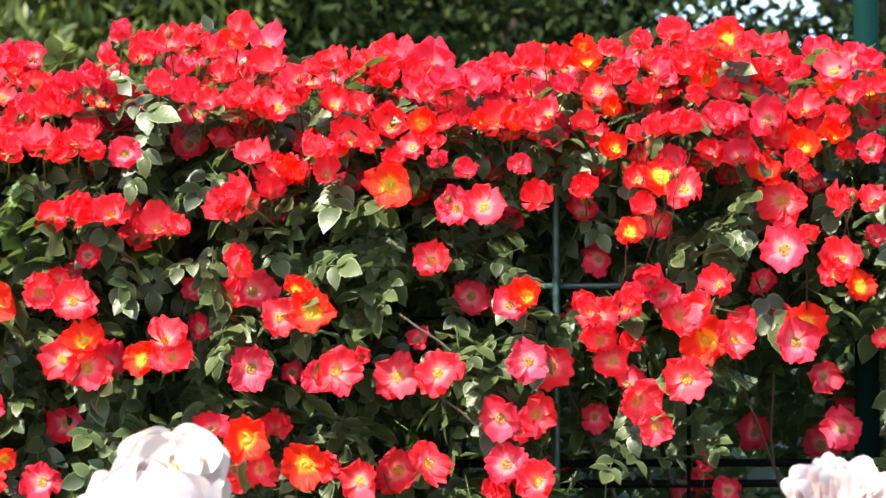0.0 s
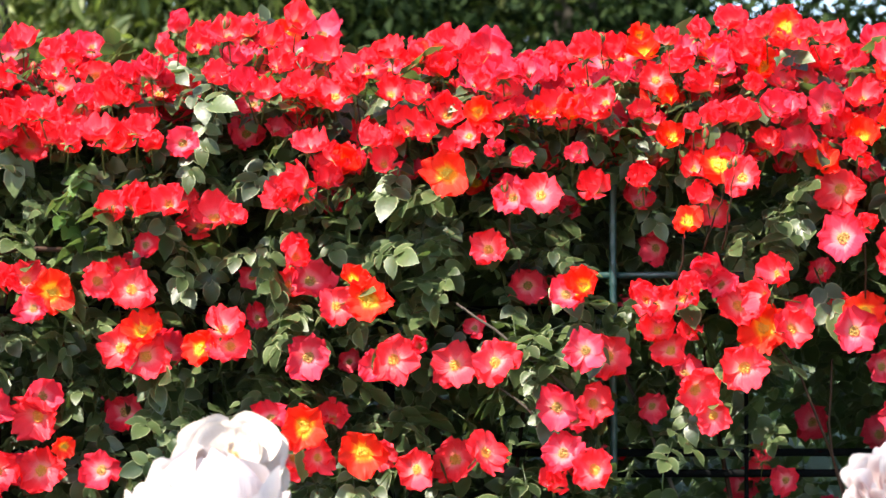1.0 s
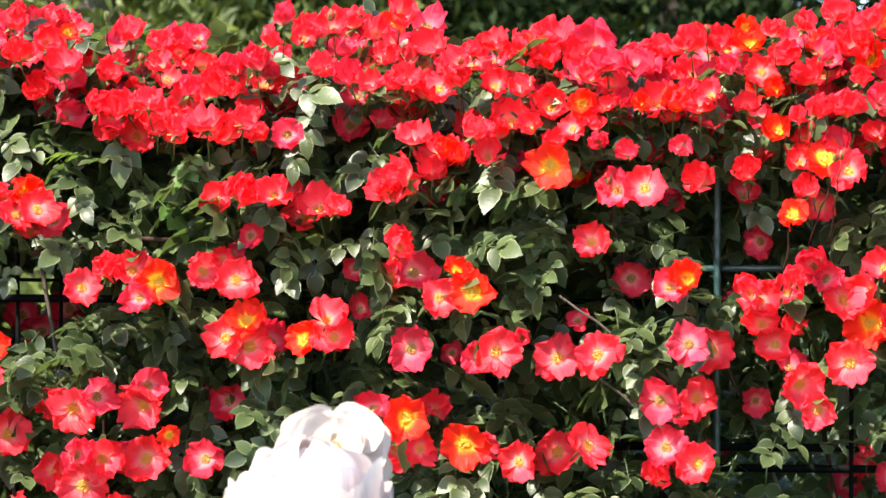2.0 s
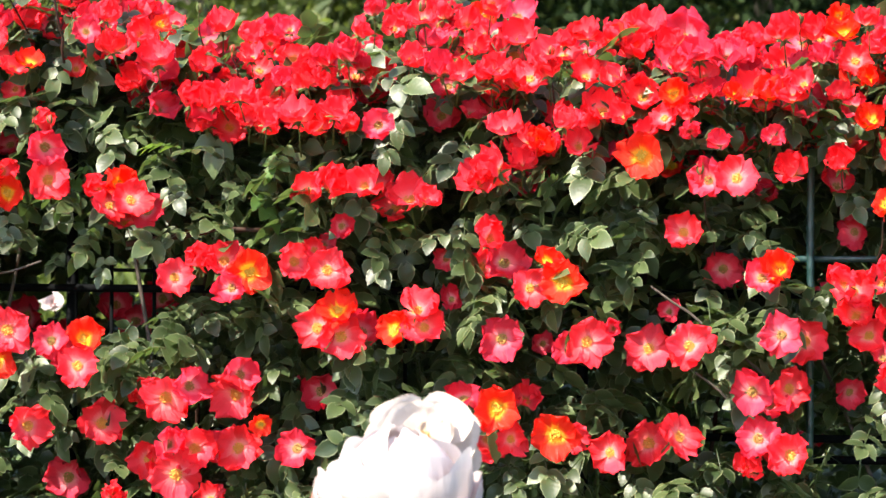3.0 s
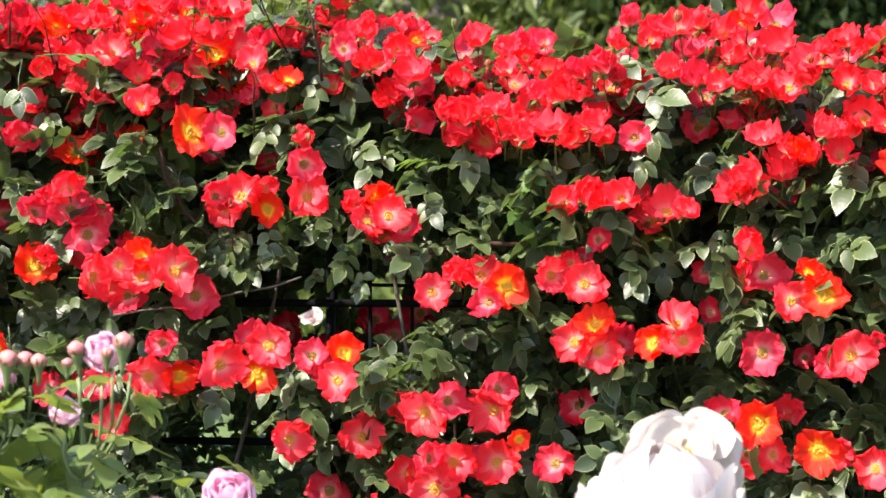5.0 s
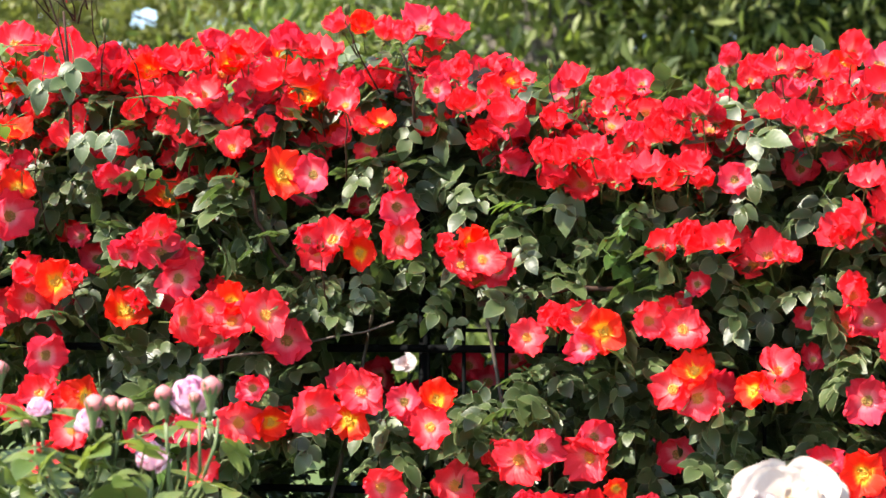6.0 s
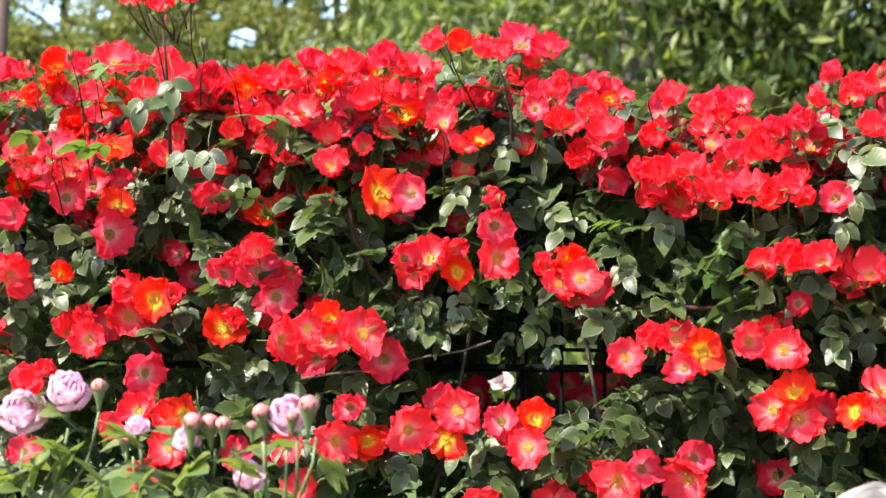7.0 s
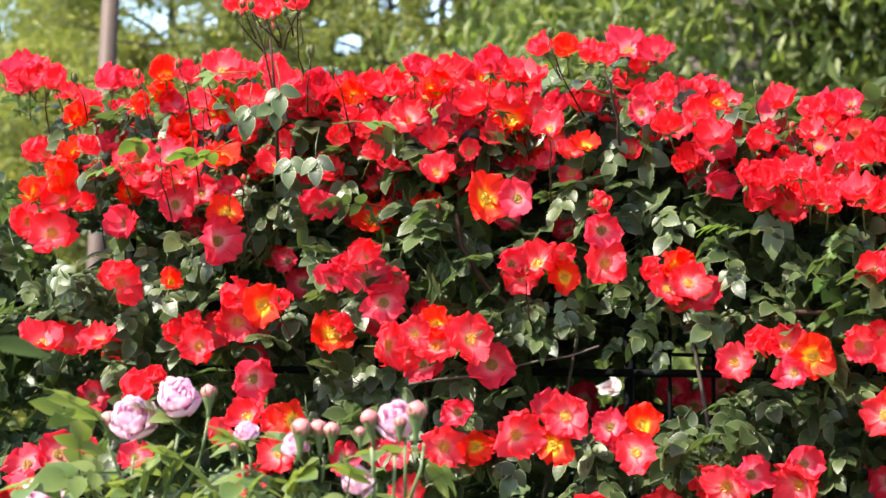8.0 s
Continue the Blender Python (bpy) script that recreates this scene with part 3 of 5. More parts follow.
# ---- fence that carries the roses ----
def bar(a, b, r, mat, sides=10):
    return tube("bar", [a, Vector(a).lerp(Vector(b), 0.5), b], [r, r, r], mat, sides)


fence = thing("rose_fence", (-0.6, 3.02, 0), "dark painted metal fence overgrown by climbing roses", "fence")
o = Vector((-0.6, 3.02, 0))
for x in (-2.55, -1.77, -0.925, -0.16):
    part("post", bar(Vector((x, 3.02, 0)) - o, Vector((x, 3.02, 1.70)) - o, 0.0085, FENCE_DARK), fence)
part("post", bar(Vector((0.64, 3.10, 0)) - o, Vector((0.64, 3.10, 2.25)) - o, 0.0185, FENCE_GREEN, 16), fence, None, "thick green painted post")
for a, b, r in (((-2.55, 3.02, 1.556), (-1.60, 3.02, 1.553), 0.008), ((-1.77, 3.0, 1.452), (0.64, 3.0, 1.446), 0.006), ((-2.55, 3.02, 1.236), (0.64, 3.02, 1.24), 0.006), ((-0.2, 3.02, 1.208), (1.4, 3.02, 1.212), 0.006), ((-2.55, 3.02, 0.7), (1.4, 3.02, 0.7), 0.0085)):
    part("rail", bar(Vector(a) - o, Vector(b) - o, r, FENCE_DARK), fence)
for x in (-0.862, -0.797, -1.20, -1.33, -0.42, -0.55, 0.36):
    part("wire", bar(Vector((x, 3.012, 0.7)) - o, Vector((x, 3.012, 1.56)) - o, 0.0032, FENCE_DARK, 6), fence)
part("wire", bar(Vector((-0.862, 3.012, 1.477)) - o, Vector((-0.75, 3.012, 1.475)) - o, 0.003, FENCE_DARK, 6), fence)

stake = thing("garden_stake", (0.1625, 2.945, 0), "slim green plastic-coated garden stake with ribs", "plant stake")
rib_pts, rib_r = [], []
for k in range(60):
    zz = 1.64 * k / 59
    for dz, rr in ((0.0, 0.0052), (0.010, 0.0052), (0.013, 0.0060), (0.016, 0.0052)):
        rib_pts.append((0.0004 * math.sin(k), 0, zz + dz))
        rib_r.append(rr)
part("pole", tube("pole", rib_pts, rib_r, STAKE, 8), stake)
part("crossbar", tube("crossbar", [(-0.02, 0.006, 1.498), (0.1, 0.012, 1.499), (0.26, 0.03, 1.497)], [0.0048] * 3, STAKE, 8), stake)
part("tie", tube("tie", [(-0.008, -0.008, 1.412), (0.009, -0.008, 1.412), (0.009, 0.009, 1.414), (-0.009, 0.009, 1.414), (-0.009, -0.006, 1.412)], [0.0018] * 5, FENCE_DARK, 5), stake, None, "black tie round the stake")

# ---- climbing roses with single red blossoms ----
CLIMBER = "climbing rose with single bright red blossoms on the fence"
plants = [thing("climbing_rose", (x, 3.05, 0), CLIMBER, "rose bush", "climbing roses along the fence") for x in (-1.85, -1.19, -0.68, -0.14, 0.46)]
BLOOMS = []


def blooms(plant, rows):
    for row in rows:
        BLOOMS.append(row)
        bloom(plant, *row)
        x, y, z, wide, up, age = row
        if up >= 45 and age < 3 and z < 1.90 and rnd.random() < 0.95:
            if z > 1.73 and rnd.random() < 0.7:
                bloom(plant, x + rnd.uniform(-0.05, 0.05), y + rnd.uniform(0.06, 0.12), z - rnd.uniform(0.02, 0.05), wide * rnd.uniform(0.75, 0.95), up, rnd.choice((1, 2, 2)), True)
            if z > 1.64 and rnd.random() < 0.9:
                bloom(plant, x + rnd.choice((-1, 1)) * rnd.uniform(0.03, 0.06), y + rnd.uniform(0.02, 0.08), z - rnd.uniform(-0.01, 0.025), wide * rnd.uniform(0.8, 1.0), rnd.uniform(20, 60), rnd.choice((0, 1, 1, 2)), True)
            bloom(plant, x + rnd.uniform(-0.04, 0.04), y + rnd.uniform(0.05, 0.11), z - rnd.uniform(-0.005, 0.03), wide * rnd.uniform(0.8, 1.0), up, rnd.choice((1, 1, 2)), True)


blooms(plants[0], [
    (-1.849, 2.84, 1.262, 7.1, 20, 1), (-1.844, 2.83, 1.307, 7.6, 20, 2), (-1.448, 2.82, 1.291, 5.4, 10, 1),
    (-1.792, 2.84, 1.324, 7.6, 20, 2), (-1.791, 2.94, 1.409, 5.8, 10, 3), (-1.698, 2.76, 1.343, 4.6, 20, 2),
    (-1.657, 2.84, 1.323, 5.6, 20, 2), (-1.625, 2.79, 1.423, 8.2, 35, 1), (-1.486, 2.79, 1.362, 4.5, 20, 1),
    (-1.454, 2.81, 1.391, 6.8, 30, 1), (-1.797, 2.80, 1.503, 7.5, 50, 1), (-1.785, 2.86, 1.499, 8.1, 45, 1),
    (-1.699, 2.80, 1.504, 6.5, 50, 1), (-1.604, 2.81, 1.444, 5.5, 45, 1), (-1.578, 2.83, 1.512, 6.4, 40, 1),
])
blooms(plants[0], [
    (-1.547, 2.83, 1.525, 5.5, 30, 1), (-1.526, 2.80, 1.491, 6.3, 25, 1), (-1.522, 2.98, 1.473, 4.8, 0, 3),
    (-1.497, 2.97, 1.521, 5.7, -5, 3), (-1.492, 2.86, 1.525, 7.3, 20, 1), (-1.425, 2.81, 1.549, 7.2, 10, 0),
    (-1.769, 2.78, 1.662, 7.9, 15, 1), (-1.652, 2.79, 1.593, 7.3, 35, 1), (-1.631, 2.98, 1.679, 4.8, 30, 3),
    (-1.572, 2.80, 1.588, 4.6, 30, 0), (-1.498, 2.81, 1.646, 7.7, 20, 2), (-1.482, 2.84, 1.567, 7.8, 30, 1),
    (-1.429, 2.90, 1.619, 4.6, 20, 3), (-1.865, 2.86, 1.686, 7.2, 40, 1), (-1.796, 2.77, 1.727, 6.5, 35, 0),
])
blooms(plants[0], [
    (-1.788, 2.87, 1.796, 6.2, 35, 0), (-1.756, 2.84, 1.713, 5.7, 40, 1), (-1.755, 2.78, 1.718, 7.4, 40, 1),
    (-1.752, 2.77, 1.748, 7.4, 35, 0), (-1.738, 2.83, 1.799, 5.6, 50, 1), (-1.684, 2.85, 1.682, 7.0, 35, 2),
    (-1.623, 2.79, 1.775, 6.4, 45, 1), (-1.577, 2.82, 1.703, 6.4, 20, 2), (-1.554, 2.76, 1.775, 6.8, 45, 2),
    (-1.543, 2.89, 1.772, 5.6, 45, 1), (-1.503, 2.84, 1.690, 6.0, 10, 0), (-1.467, 2.78, 1.723, 4.9, 35, 2),
    (-1.450, 2.99, 1.769, 5.7, 50, 1), (-1.429, 2.86, 1.770, 6.9, 50, 1), (-1.905, 2.89, 1.906, 5.9, 50, 2),
])
blooms(plants[0], [
    (-1.892, 2.95, 1.806, 6.9, 50, 1), (-1.881, 2.89, 1.913, 6.8, 55, 1), (-1.818, 2.90, 1.894, 5.3, 50, 1),
    (-1.798, 2.95, 1.863, 5.9, 50, 1), (-1.786, 2.81, 1.900, 6.6, 55, 1), (-1.782, 2.87, 1.849, 7.2, 40, 0),
    (-1.749, 2.92, 1.912, 7.8, 50, 2), (-1.735, 2.91, 1.806, 7.2, 45, 2), (-1.673, 2.86, 1.901, 4.7, 55, 1),
    (-1.656, 2.91, 1.888, 5.7, 40, 0), (-1.653, 2.84, 1.858, 5.6, 35, 0), (-1.638, 2.92, 1.866, 5.7, 50, 2),
    (-1.638, 2.89, 1.916, 6.6, 45, 0), (-1.587, 2.88, 1.908, 6.6, 55, 2), (-1.562, 2.89, 1.834, 5.6, 45, 2),
])
blooms(plants[0], [
    (-1.540, 2.97, 1.917, 6.7, 50, 1), (-1.536, 2.83, 1.862, 6.0, 50, 1), (-1.499, 2.89, 1.810, 5.1, 45, 1),
    (-1.484, 2.94, 1.849, 5.7, 40, 1), (-1.461, 2.76, 1.838, 6.3, 40, 0), (-1.455, 2.90, 1.913, 6.5, 50, 1),
    (-1.450, 2.82, 1.860, 5.4, 50, 1), (-1.907, 2.90, 1.939, 7.4, 55, 2), (-1.902, 2.94, 1.944, 5.9, 60, 1),
    (-1.529, 2.88, 1.922, 7.5, 55, 1), (-1.464, 2.81, 1.998, 5.5, 60, 1), (-1.445, 2.86, 2.000, 7.4, 70, 1),
    (-1.431, 2.94, 2.020, 5.7, 65, 1),
])
blooms(plants[1], [
    (-1.004, 2.82, 1.149, 5.2, 10, 2), (-1.245, 2.96, 1.279, 5.5, 10, 3), (-1.205, 2.84, 1.277, 6.2, 20, 1),
    (-1.406, 2.81, 1.380, 4.5, 20, 1), (-1.399, 2.81, 1.334, 6.3, 20, 1), (-1.374, 2.80, 1.380, 6.7, 5, 0),
    (-1.305, 2.84, 1.326, 5.4, 20, 2), (-1.253, 2.84, 1.334, 4.5, 10, 2), (-1.204, 2.79, 1.339, 5.2, 10, 2),
    (-1.137, 2.81, 1.347, 7.4, 5, 1), (-1.113, 2.80, 1.396, 5.2, 0, 2), (-1.097, 2.83, 1.347, 5.6, 15, 0),
    (-1.010, 2.76, 1.368, 7.1, 0, 1), (-0.976, 2.81, 1.351, 6.4, 0, 0), (-0.956, 2.81, 1.394, 7.2, 10, 1),
])
blooms(plants[1], [
    (-1.413, 2.76, 1.442, 6.6, 0, 2), (-1.388, 2.80, 1.557, 5.4, 30, 1), (-1.328, 2.84, 1.508, 7.2, 20, 0),
    (-1.295, 2.81, 1.520, 5.3, 30, 1), (-1.226, 2.80, 1.552, 6.6, 0, 2), (-1.204, 2.77, 1.492, 6.9, 15, 1),
    (-1.196, 2.80, 1.475, 5.2, 0, 1), (-1.188, 2.85, 1.463, 6.2, -10, 2), (-1.165, 2.77, 1.508, 5.2, 20, 1),
    (-1.151, 2.81, 1.524, 6.5, 30, 0), (-1.145, 2.80, 1.492, 6.5, 10, 1), (-1.086, 2.78, 1.500, 7.3, 20, 1),
    (-1.073, 2.83, 1.464, 7.4, 0, 2), (-1.417, 2.93, 1.586, 5.6, 20, 3), (-1.304, 2.79, 1.588, 5.3, 30, 2),
])
blooms(plants[1], [
    (-1.299, 2.81, 1.606, 4.9, 40, 2), (-1.252, 2.78, 1.621, 6.6, 40, 1), (-1.252, 2.80, 1.589, 7.5, 15, 2),
    (-1.220, 2.83, 1.581, 4.4, 20, 1), (-1.086, 2.94, 1.679, 4.5, 10, 3), (-1.028, 2.79, 1.606, 6.0, 30, 2),
    (-1.012, 2.99, 1.663, 5.0, 20, 3), (-1.001, 2.82, 1.607, 7.3, 25, 1), (-0.972, 2.84, 1.619, 5.2, 30, 1),
    (-0.963, 2.83, 1.587, 5.6, 10, 0), (-1.416, 2.86, 1.796, 4.6, 40, 1), (-1.361, 2.90, 1.755, 7.4, 55, 1),
    (-1.338, 2.81, 1.694, 6.7, 35, 2), (-1.328, 2.93, 1.683, 3.7, 20, 3), (-1.252, 2.82, 1.770, 4.4, 55, 1),
])
blooms(plants[1], [
    (-1.247, 2.89, 1.764, 7.3, 55, 1), (-1.161, 2.84, 1.785, 5.3, 50, 1), (-1.144, 2.80, 1.741, 5.7, 35, 1),
    (-1.085, 2.88, 1.799, 5.3, 50, 1), (-1.071, 2.81, 1.700, 7.3, 15, 0), (-1.040, 2.95, 1.795, 7.7, 20, 0),
    (-1.012, 2.77, 1.695, 5.9, 20, 2), (-0.973, 2.79, 1.798, 5.1, 45, 1), (-0.956, 2.84, 1.766, 4.3, 45, 1),
    (-1.419, 2.91, 1.869, 7.0, 50, 1), (-1.408, 2.84, 1.883, 6.4, 55, 1), (-1.392, 2.90, 1.850, 5.5, 50, 1),
    (-1.373, 2.99, 1.894, 5.7, 50, 1), (-1.372, 2.89, 1.877, 7.3, 45, 2), (-1.327, 2.87, 1.802, 5.4, 45, 1),
])
blooms(plants[1], [
    (-1.308, 2.88, 1.866, 6.8, 35, 0), (-1.291, 3.10, 1.808, 5.3, 45, 3), (-1.284, 2.81, 1.824, 4.4, 50, 1),
    (-1.281, 2.89, 1.878, 6.8, 55, 1), (-1.278, 2.93, 1.840, 7.8, 40, 1), (-1.261, 2.82, 1.812, 5.3, 50, 1),
    (-1.223, 2.84, 1.870, 6.7, 50, 1), (-1.193, 2.81, 1.824, 6.1, 45, 1), (-1.180, 2.81, 1.889, 6.1, 55, 2),
    (-1.174, 2.98, 1.828, 8.3, 30, 1), (-1.172, 2.87, 1.871, 6.7, 40, 0), (-1.163, 2.91, 1.897, 6.8, 60, 1),
    (-1.141, 2.95, 1.896, 5.5, 50, 2), (-1.121, 2.93, 1.834, 5.4, 50, 2), (-1.061, 2.88, 1.823, 6.6, 35, 0),
])
blooms(plants[1], [
    (-1.060, 2.80, 1.890, 7.3, 50, 2), (-1.057, 2.84, 1.842, 7.4, 50, 1), (-1.049, 2.85, 1.884, 5.7, 50, 1),
    (-0.999, 2.83, 1.915, 6.0, 60, 1), (-0.985, 2.85, 1.832, 5.2, 50, 2), (-0.964, 2.92, 1.843, 7.1, 50, 1),
    (-1.003, 2.96, 1.928, 5.4, 60, 0),
])
blooms(plants[2], [
    (-0.909, 2.95, 1.173, 7.2, 0, 3), (-0.795, 2.79, 1.169, 6.0, 30, 1), (-0.708, 2.79, 1.197, 7.6, 0, 1),
    (-0.674, 2.85, 1.156, 5.2, 20, 1), (-0.912, 2.77, 1.263, 6.8, 0, 1), (-0.832, 2.86, 1.261, 7.4, 10, 1),
    (-0.760, 2.84, 1.212, 6.0, 20, 1), (-0.731, 2.82, 1.301, 7.3, 10, 1), (-0.710, 2.77, 1.243, 5.9, 30, 2),
    (-0.690, 2.79, 1.320, 6.3, 15, 2), (-0.687, 2.81, 1.232, 6.8, 10, 1), (-0.640, 2.85, 1.304, 7.7, 10, 1),
    (-0.630, 2.83, 1.231, 6.8, 15, 1), (-0.584, 2.76, 1.270, 3.3, 0, 0), (-0.550, 2.84, 1.232, 6.3, 0, 2),
])
blooms(plants[2], [
    (-0.531, 2.93, 1.304, 6.5, -5, 3), (-0.889, 2.80, 1.380, 5.4, 10, 2), (-0.841, 2.76, 1.348, 6.2, -5, 1),
    (-0.835, 2.77, 1.390, 6.2, 35, 0), (-0.634, 2.86, 1.332, 6.0, 20, 2), (-0.515, 2.80, 1.401, 6.2, 10, 1),
    (-0.486, 2.80, 1.427, 6.2, 25, 0), (-0.481, 2.80, 1.389, 7.0, -5, 1), (-0.714, 2.80, 1.470, 5.7, 10, 1),
    (-0.679, 2.81, 1.496, 7.0, 30, 1), (-0.647, 2.81, 1.493, 6.1, 25, 1), (-0.629, 2.77, 1.455, 4.8, 0, 2),
    (-0.612, 2.86, 1.476, 3.8, 30, 1), (-0.607, 2.79, 1.478, 6.5, 15, 0), (-0.548, 2.81, 1.492, 6.2, 25, 1),
])
blooms(plants[2], [
    (-0.523, 2.82, 1.511, 4.2, 40, 1), (-0.499, 2.79, 1.481, 6.2, 15, 1), (-0.482, 2.82, 1.542, 4.2, 40, 2),
    (-0.898, 2.81, 1.605, 6.7, 15, 1), (-0.890, 2.77, 1.648, 6.2, 5, 2), (-0.826, 2.81, 1.593, 5.9, 30, 1),
    (-0.807, 2.80, 1.569, 5.0, 20, 1), (-0.794, 2.81, 1.600, 7.1, 35, 0), (-0.771, 2.78, 1.576, 5.8, 25, 1),
    (-0.764, 2.84, 1.562, 5.4, 10, 2), (-0.525, 2.79, 1.591, 5.8, 40, 1), (-0.492, 2.79, 1.599, 7.4, 40, 1),
    (-0.447, 2.78, 1.602, 6.2, 45, 1), (-0.912, 2.83, 1.689, 5.1, 30, 1), (-0.854, 2.88, 1.787, 4.3, 50, 1),
])
blooms(plants[2], [
    (-0.811, 2.97, 1.728, 4.8, 40, 3), (-0.810, 2.81, 1.794, 6.3, 50, 1), (-0.749, 2.82, 1.778, 6.7, 50, 1),
    (-0.748, 2.86, 1.711, 6.3, 35, 2), (-0.734, 2.96, 1.794, 6.1, 50, 1), (-0.697, 2.90, 1.775, 6.4, 50, 1),
    (-0.693, 2.82, 1.721, 6.6, 45, 1), (-0.691, 2.86, 1.689, 6.3, 45, 1), (-0.671, 2.95, 1.751, 6.0, 50, 1),
    (-0.662, 2.81, 1.720, 6.6, 45, 1), (-0.620, 2.85, 1.707, 5.8, 45, 1), (-0.620, 2.85, 1.784, 5.0, 50, 1),
    (-0.618, 2.78, 1.724, 5.7, 50, 1), (-0.598, 2.86, 1.715, 6.3, 50, 1), (-0.579, 2.77, 1.686, 4.9, 50, 1),
])
blooms(plants[2], [
    (-0.571, 2.84, 1.745, 5.0, 50, 2), (-0.542, 2.79, 1.699, 6.6, 50, 1), (-0.528, 2.78, 1.743, 6.2, 50, 1),
    (-0.527, 2.86, 1.688, 6.8, 50, 1), (-0.514, 2.85, 1.777, 5.9, 50, 2), (-0.512, 2.86, 1.750, 5.1, 50, 1),
    (-0.485, 2.77, 1.701, 5.7, 50, 1), (-0.481, 2.84, 1.683, 5.0, 50, 1), (-0.480, 2.83, 1.783, 6.3, 60, 2),
    (-0.465, 2.86, 1.770, 4.7, 50, 2), (-0.946, 2.90, 1.910, 6.1, 60, 1), (-0.941, 2.97, 1.839, 7.2, 50, 1),
    (-0.906, 2.85, 1.898, 5.2, 55, 1), (-0.896, 2.92, 1.869, 6.1, 50, 1), (-0.856, 2.86, 1.837, 6.0, 45, 2),
])
blooms(plants[2], [
    (-0.846, 2.87, 1.905, 6.4, 50, 2), (-0.805, 2.77, 1.832, 4.9, 45, 1), (-0.798, 2.78, 1.849, 3.3, 50, 1),
    (-0.793, 2.94, 1.854, 6.5, 50, 1), (-0.774, 2.84, 1.815, 5.9, 40, 1), (-0.772, 2.95, 1.855, 4.4, 50, 2),
    (-0.677, 2.92, 1.836, 6.4, 50, 1), (-0.626, 2.89, 1.814, 5.5, 50, 1), (-0.612, 2.96, 1.825, 7.0, 60, 2),
    (-0.564, 2.85, 1.820, 4.2, 60, 2), (-0.455, 2.80, 1.810, 4.6, 50, 1), (-0.440, 2.82, 1.844, 5.4, 60, 2),
    (-0.889, 2.89, 1.922, 7.4, 60, 2),
])
blooms(plants[3], [
    (-0.314, 2.81, 1.304, 5.8, 20, 2), (-0.281, 2.83, 1.249, 6.7, 0, 1), (-0.264, 2.77, 1.296, 6.9, 10, 0),
    (-0.246, 2.79, 1.253, 4.9, 10, 1), (-0.233, 2.86, 1.305, 6.3, 30, 1), (-0.186, 2.78, 1.260, 6.6, 0, 0),
    (-0.163, 2.85, 1.251, 5.0, 10, 1), (-0.114, 2.81, 1.235, 5.8, 20, 1), (-0.062, 2.86, 1.243, 7.2, 10, 1),
    (-0.018, 2.77, 1.262, 6.5, 15, 1), (0.074, 2.84, 1.217, 5.9, 40, 1), (0.085, 2.80, 1.259, 6.2, 10, 2),
    (-0.407, 2.79, 1.401, 5.3, 5, 0), (-0.371, 2.77, 1.435, 6.6, 45, 1), (-0.364, 2.78, 1.405, 6.2, 20, 1),
])
blooms(plants[3], [
    (-0.261, 2.81, 1.388, 6.6, -10, 2), (-0.212, 2.93, 1.376, 3.9, 0, 3), (-0.143, 2.76, 1.387, 6.5, 5, 1),
    (-0.109, 2.78, 1.405, 4.1, 30, 2), (-0.062, 2.85, 1.375, 6.7, 10, 1), (-0.035, 2.90, 1.425, 3.9, 20, 3),
    (-0.007, 2.77, 1.382, 6.5, 15, 1), (0.077, 2.80, 1.320, 6.2, 5, 2), (0.114, 2.77, 1.398, 5.7, 20, 2),
    (-0.348, 2.90, 1.496, 3.9, 20, 3), (-0.340, 2.90, 1.440, 3.8, 20, 3), (-0.277, 2.79, 1.527, 6.2, 35, 1),
    (-0.259, 2.83, 1.492, 6.7, 5, 2), (-0.221, 2.79, 1.458, 5.4, 20, 1), (-0.194, 2.79, 1.496, 4.9, 30, 0),
])
blooms(plants[3], [
    (-0.178, 2.78, 1.466, 6.6, 10, 0), (-0.015, 2.85, 1.535, 5.9, 15, 1), (0.041, 2.93, 1.484, 5.6, 5, 3),
    (0.088, 2.78, 1.473, 5.7, 15, 2), (0.110, 2.76, 1.489, 6.1, 30, 0), (-0.395, 2.84, 1.589, 7.1, 50, 1),
    (-0.366, 2.82, 1.581, 5.0, 45, 1), (-0.291, 2.77, 1.602, 5.7, 35, 1), (-0.276, 2.77, 1.621, 7.4, 45, 1),
    (-0.266, 2.82, 1.608, 5.0, 45, 1), (-0.258, 2.78, 1.678, 5.7, 60, 1), (-0.234, 2.82, 1.631, 5.8, 45, 1),
    (-0.213, 2.84, 1.655, 6.3, 30, 0), (-0.158, 2.82, 1.658, 6.3, 50, 1), (-0.072, 2.81, 1.638, 7.1, 20, 0),
])
blooms(plants[3], [
    (-0.007, 2.82, 1.673, 4.2, 40, 2), (0.012, 2.85, 1.605, 6.7, 40, 1), (0.032, 2.82, 1.658, 4.2, 40, 2),
    (0.054, 2.76, 1.606, 6.1, 25, 1), (0.102, 2.95, 1.593, 4.8, 35, 3), (0.105, 2.82, 1.666, 4.2, 40, 2),
    (-0.390, 2.83, 1.775, 5.0, 50, 1), (-0.358, 2.92, 1.699, 5.6, 20, 3), (-0.350, 2.82, 1.762, 7.1, 40, 2),
    (-0.318, 2.80, 1.749, 5.0, 50, 1), (-0.303, 2.88, 1.795, 5.1, 40, 1), (-0.273, 2.82, 1.758, 5.4, 45, 1),
    (-0.255, 2.92, 1.787, 7.8, 25, 1), (-0.237, 2.85, 1.746, 7.2, 50, 1), (-0.204, 2.82, 1.782, 6.7, 40, 1),
])
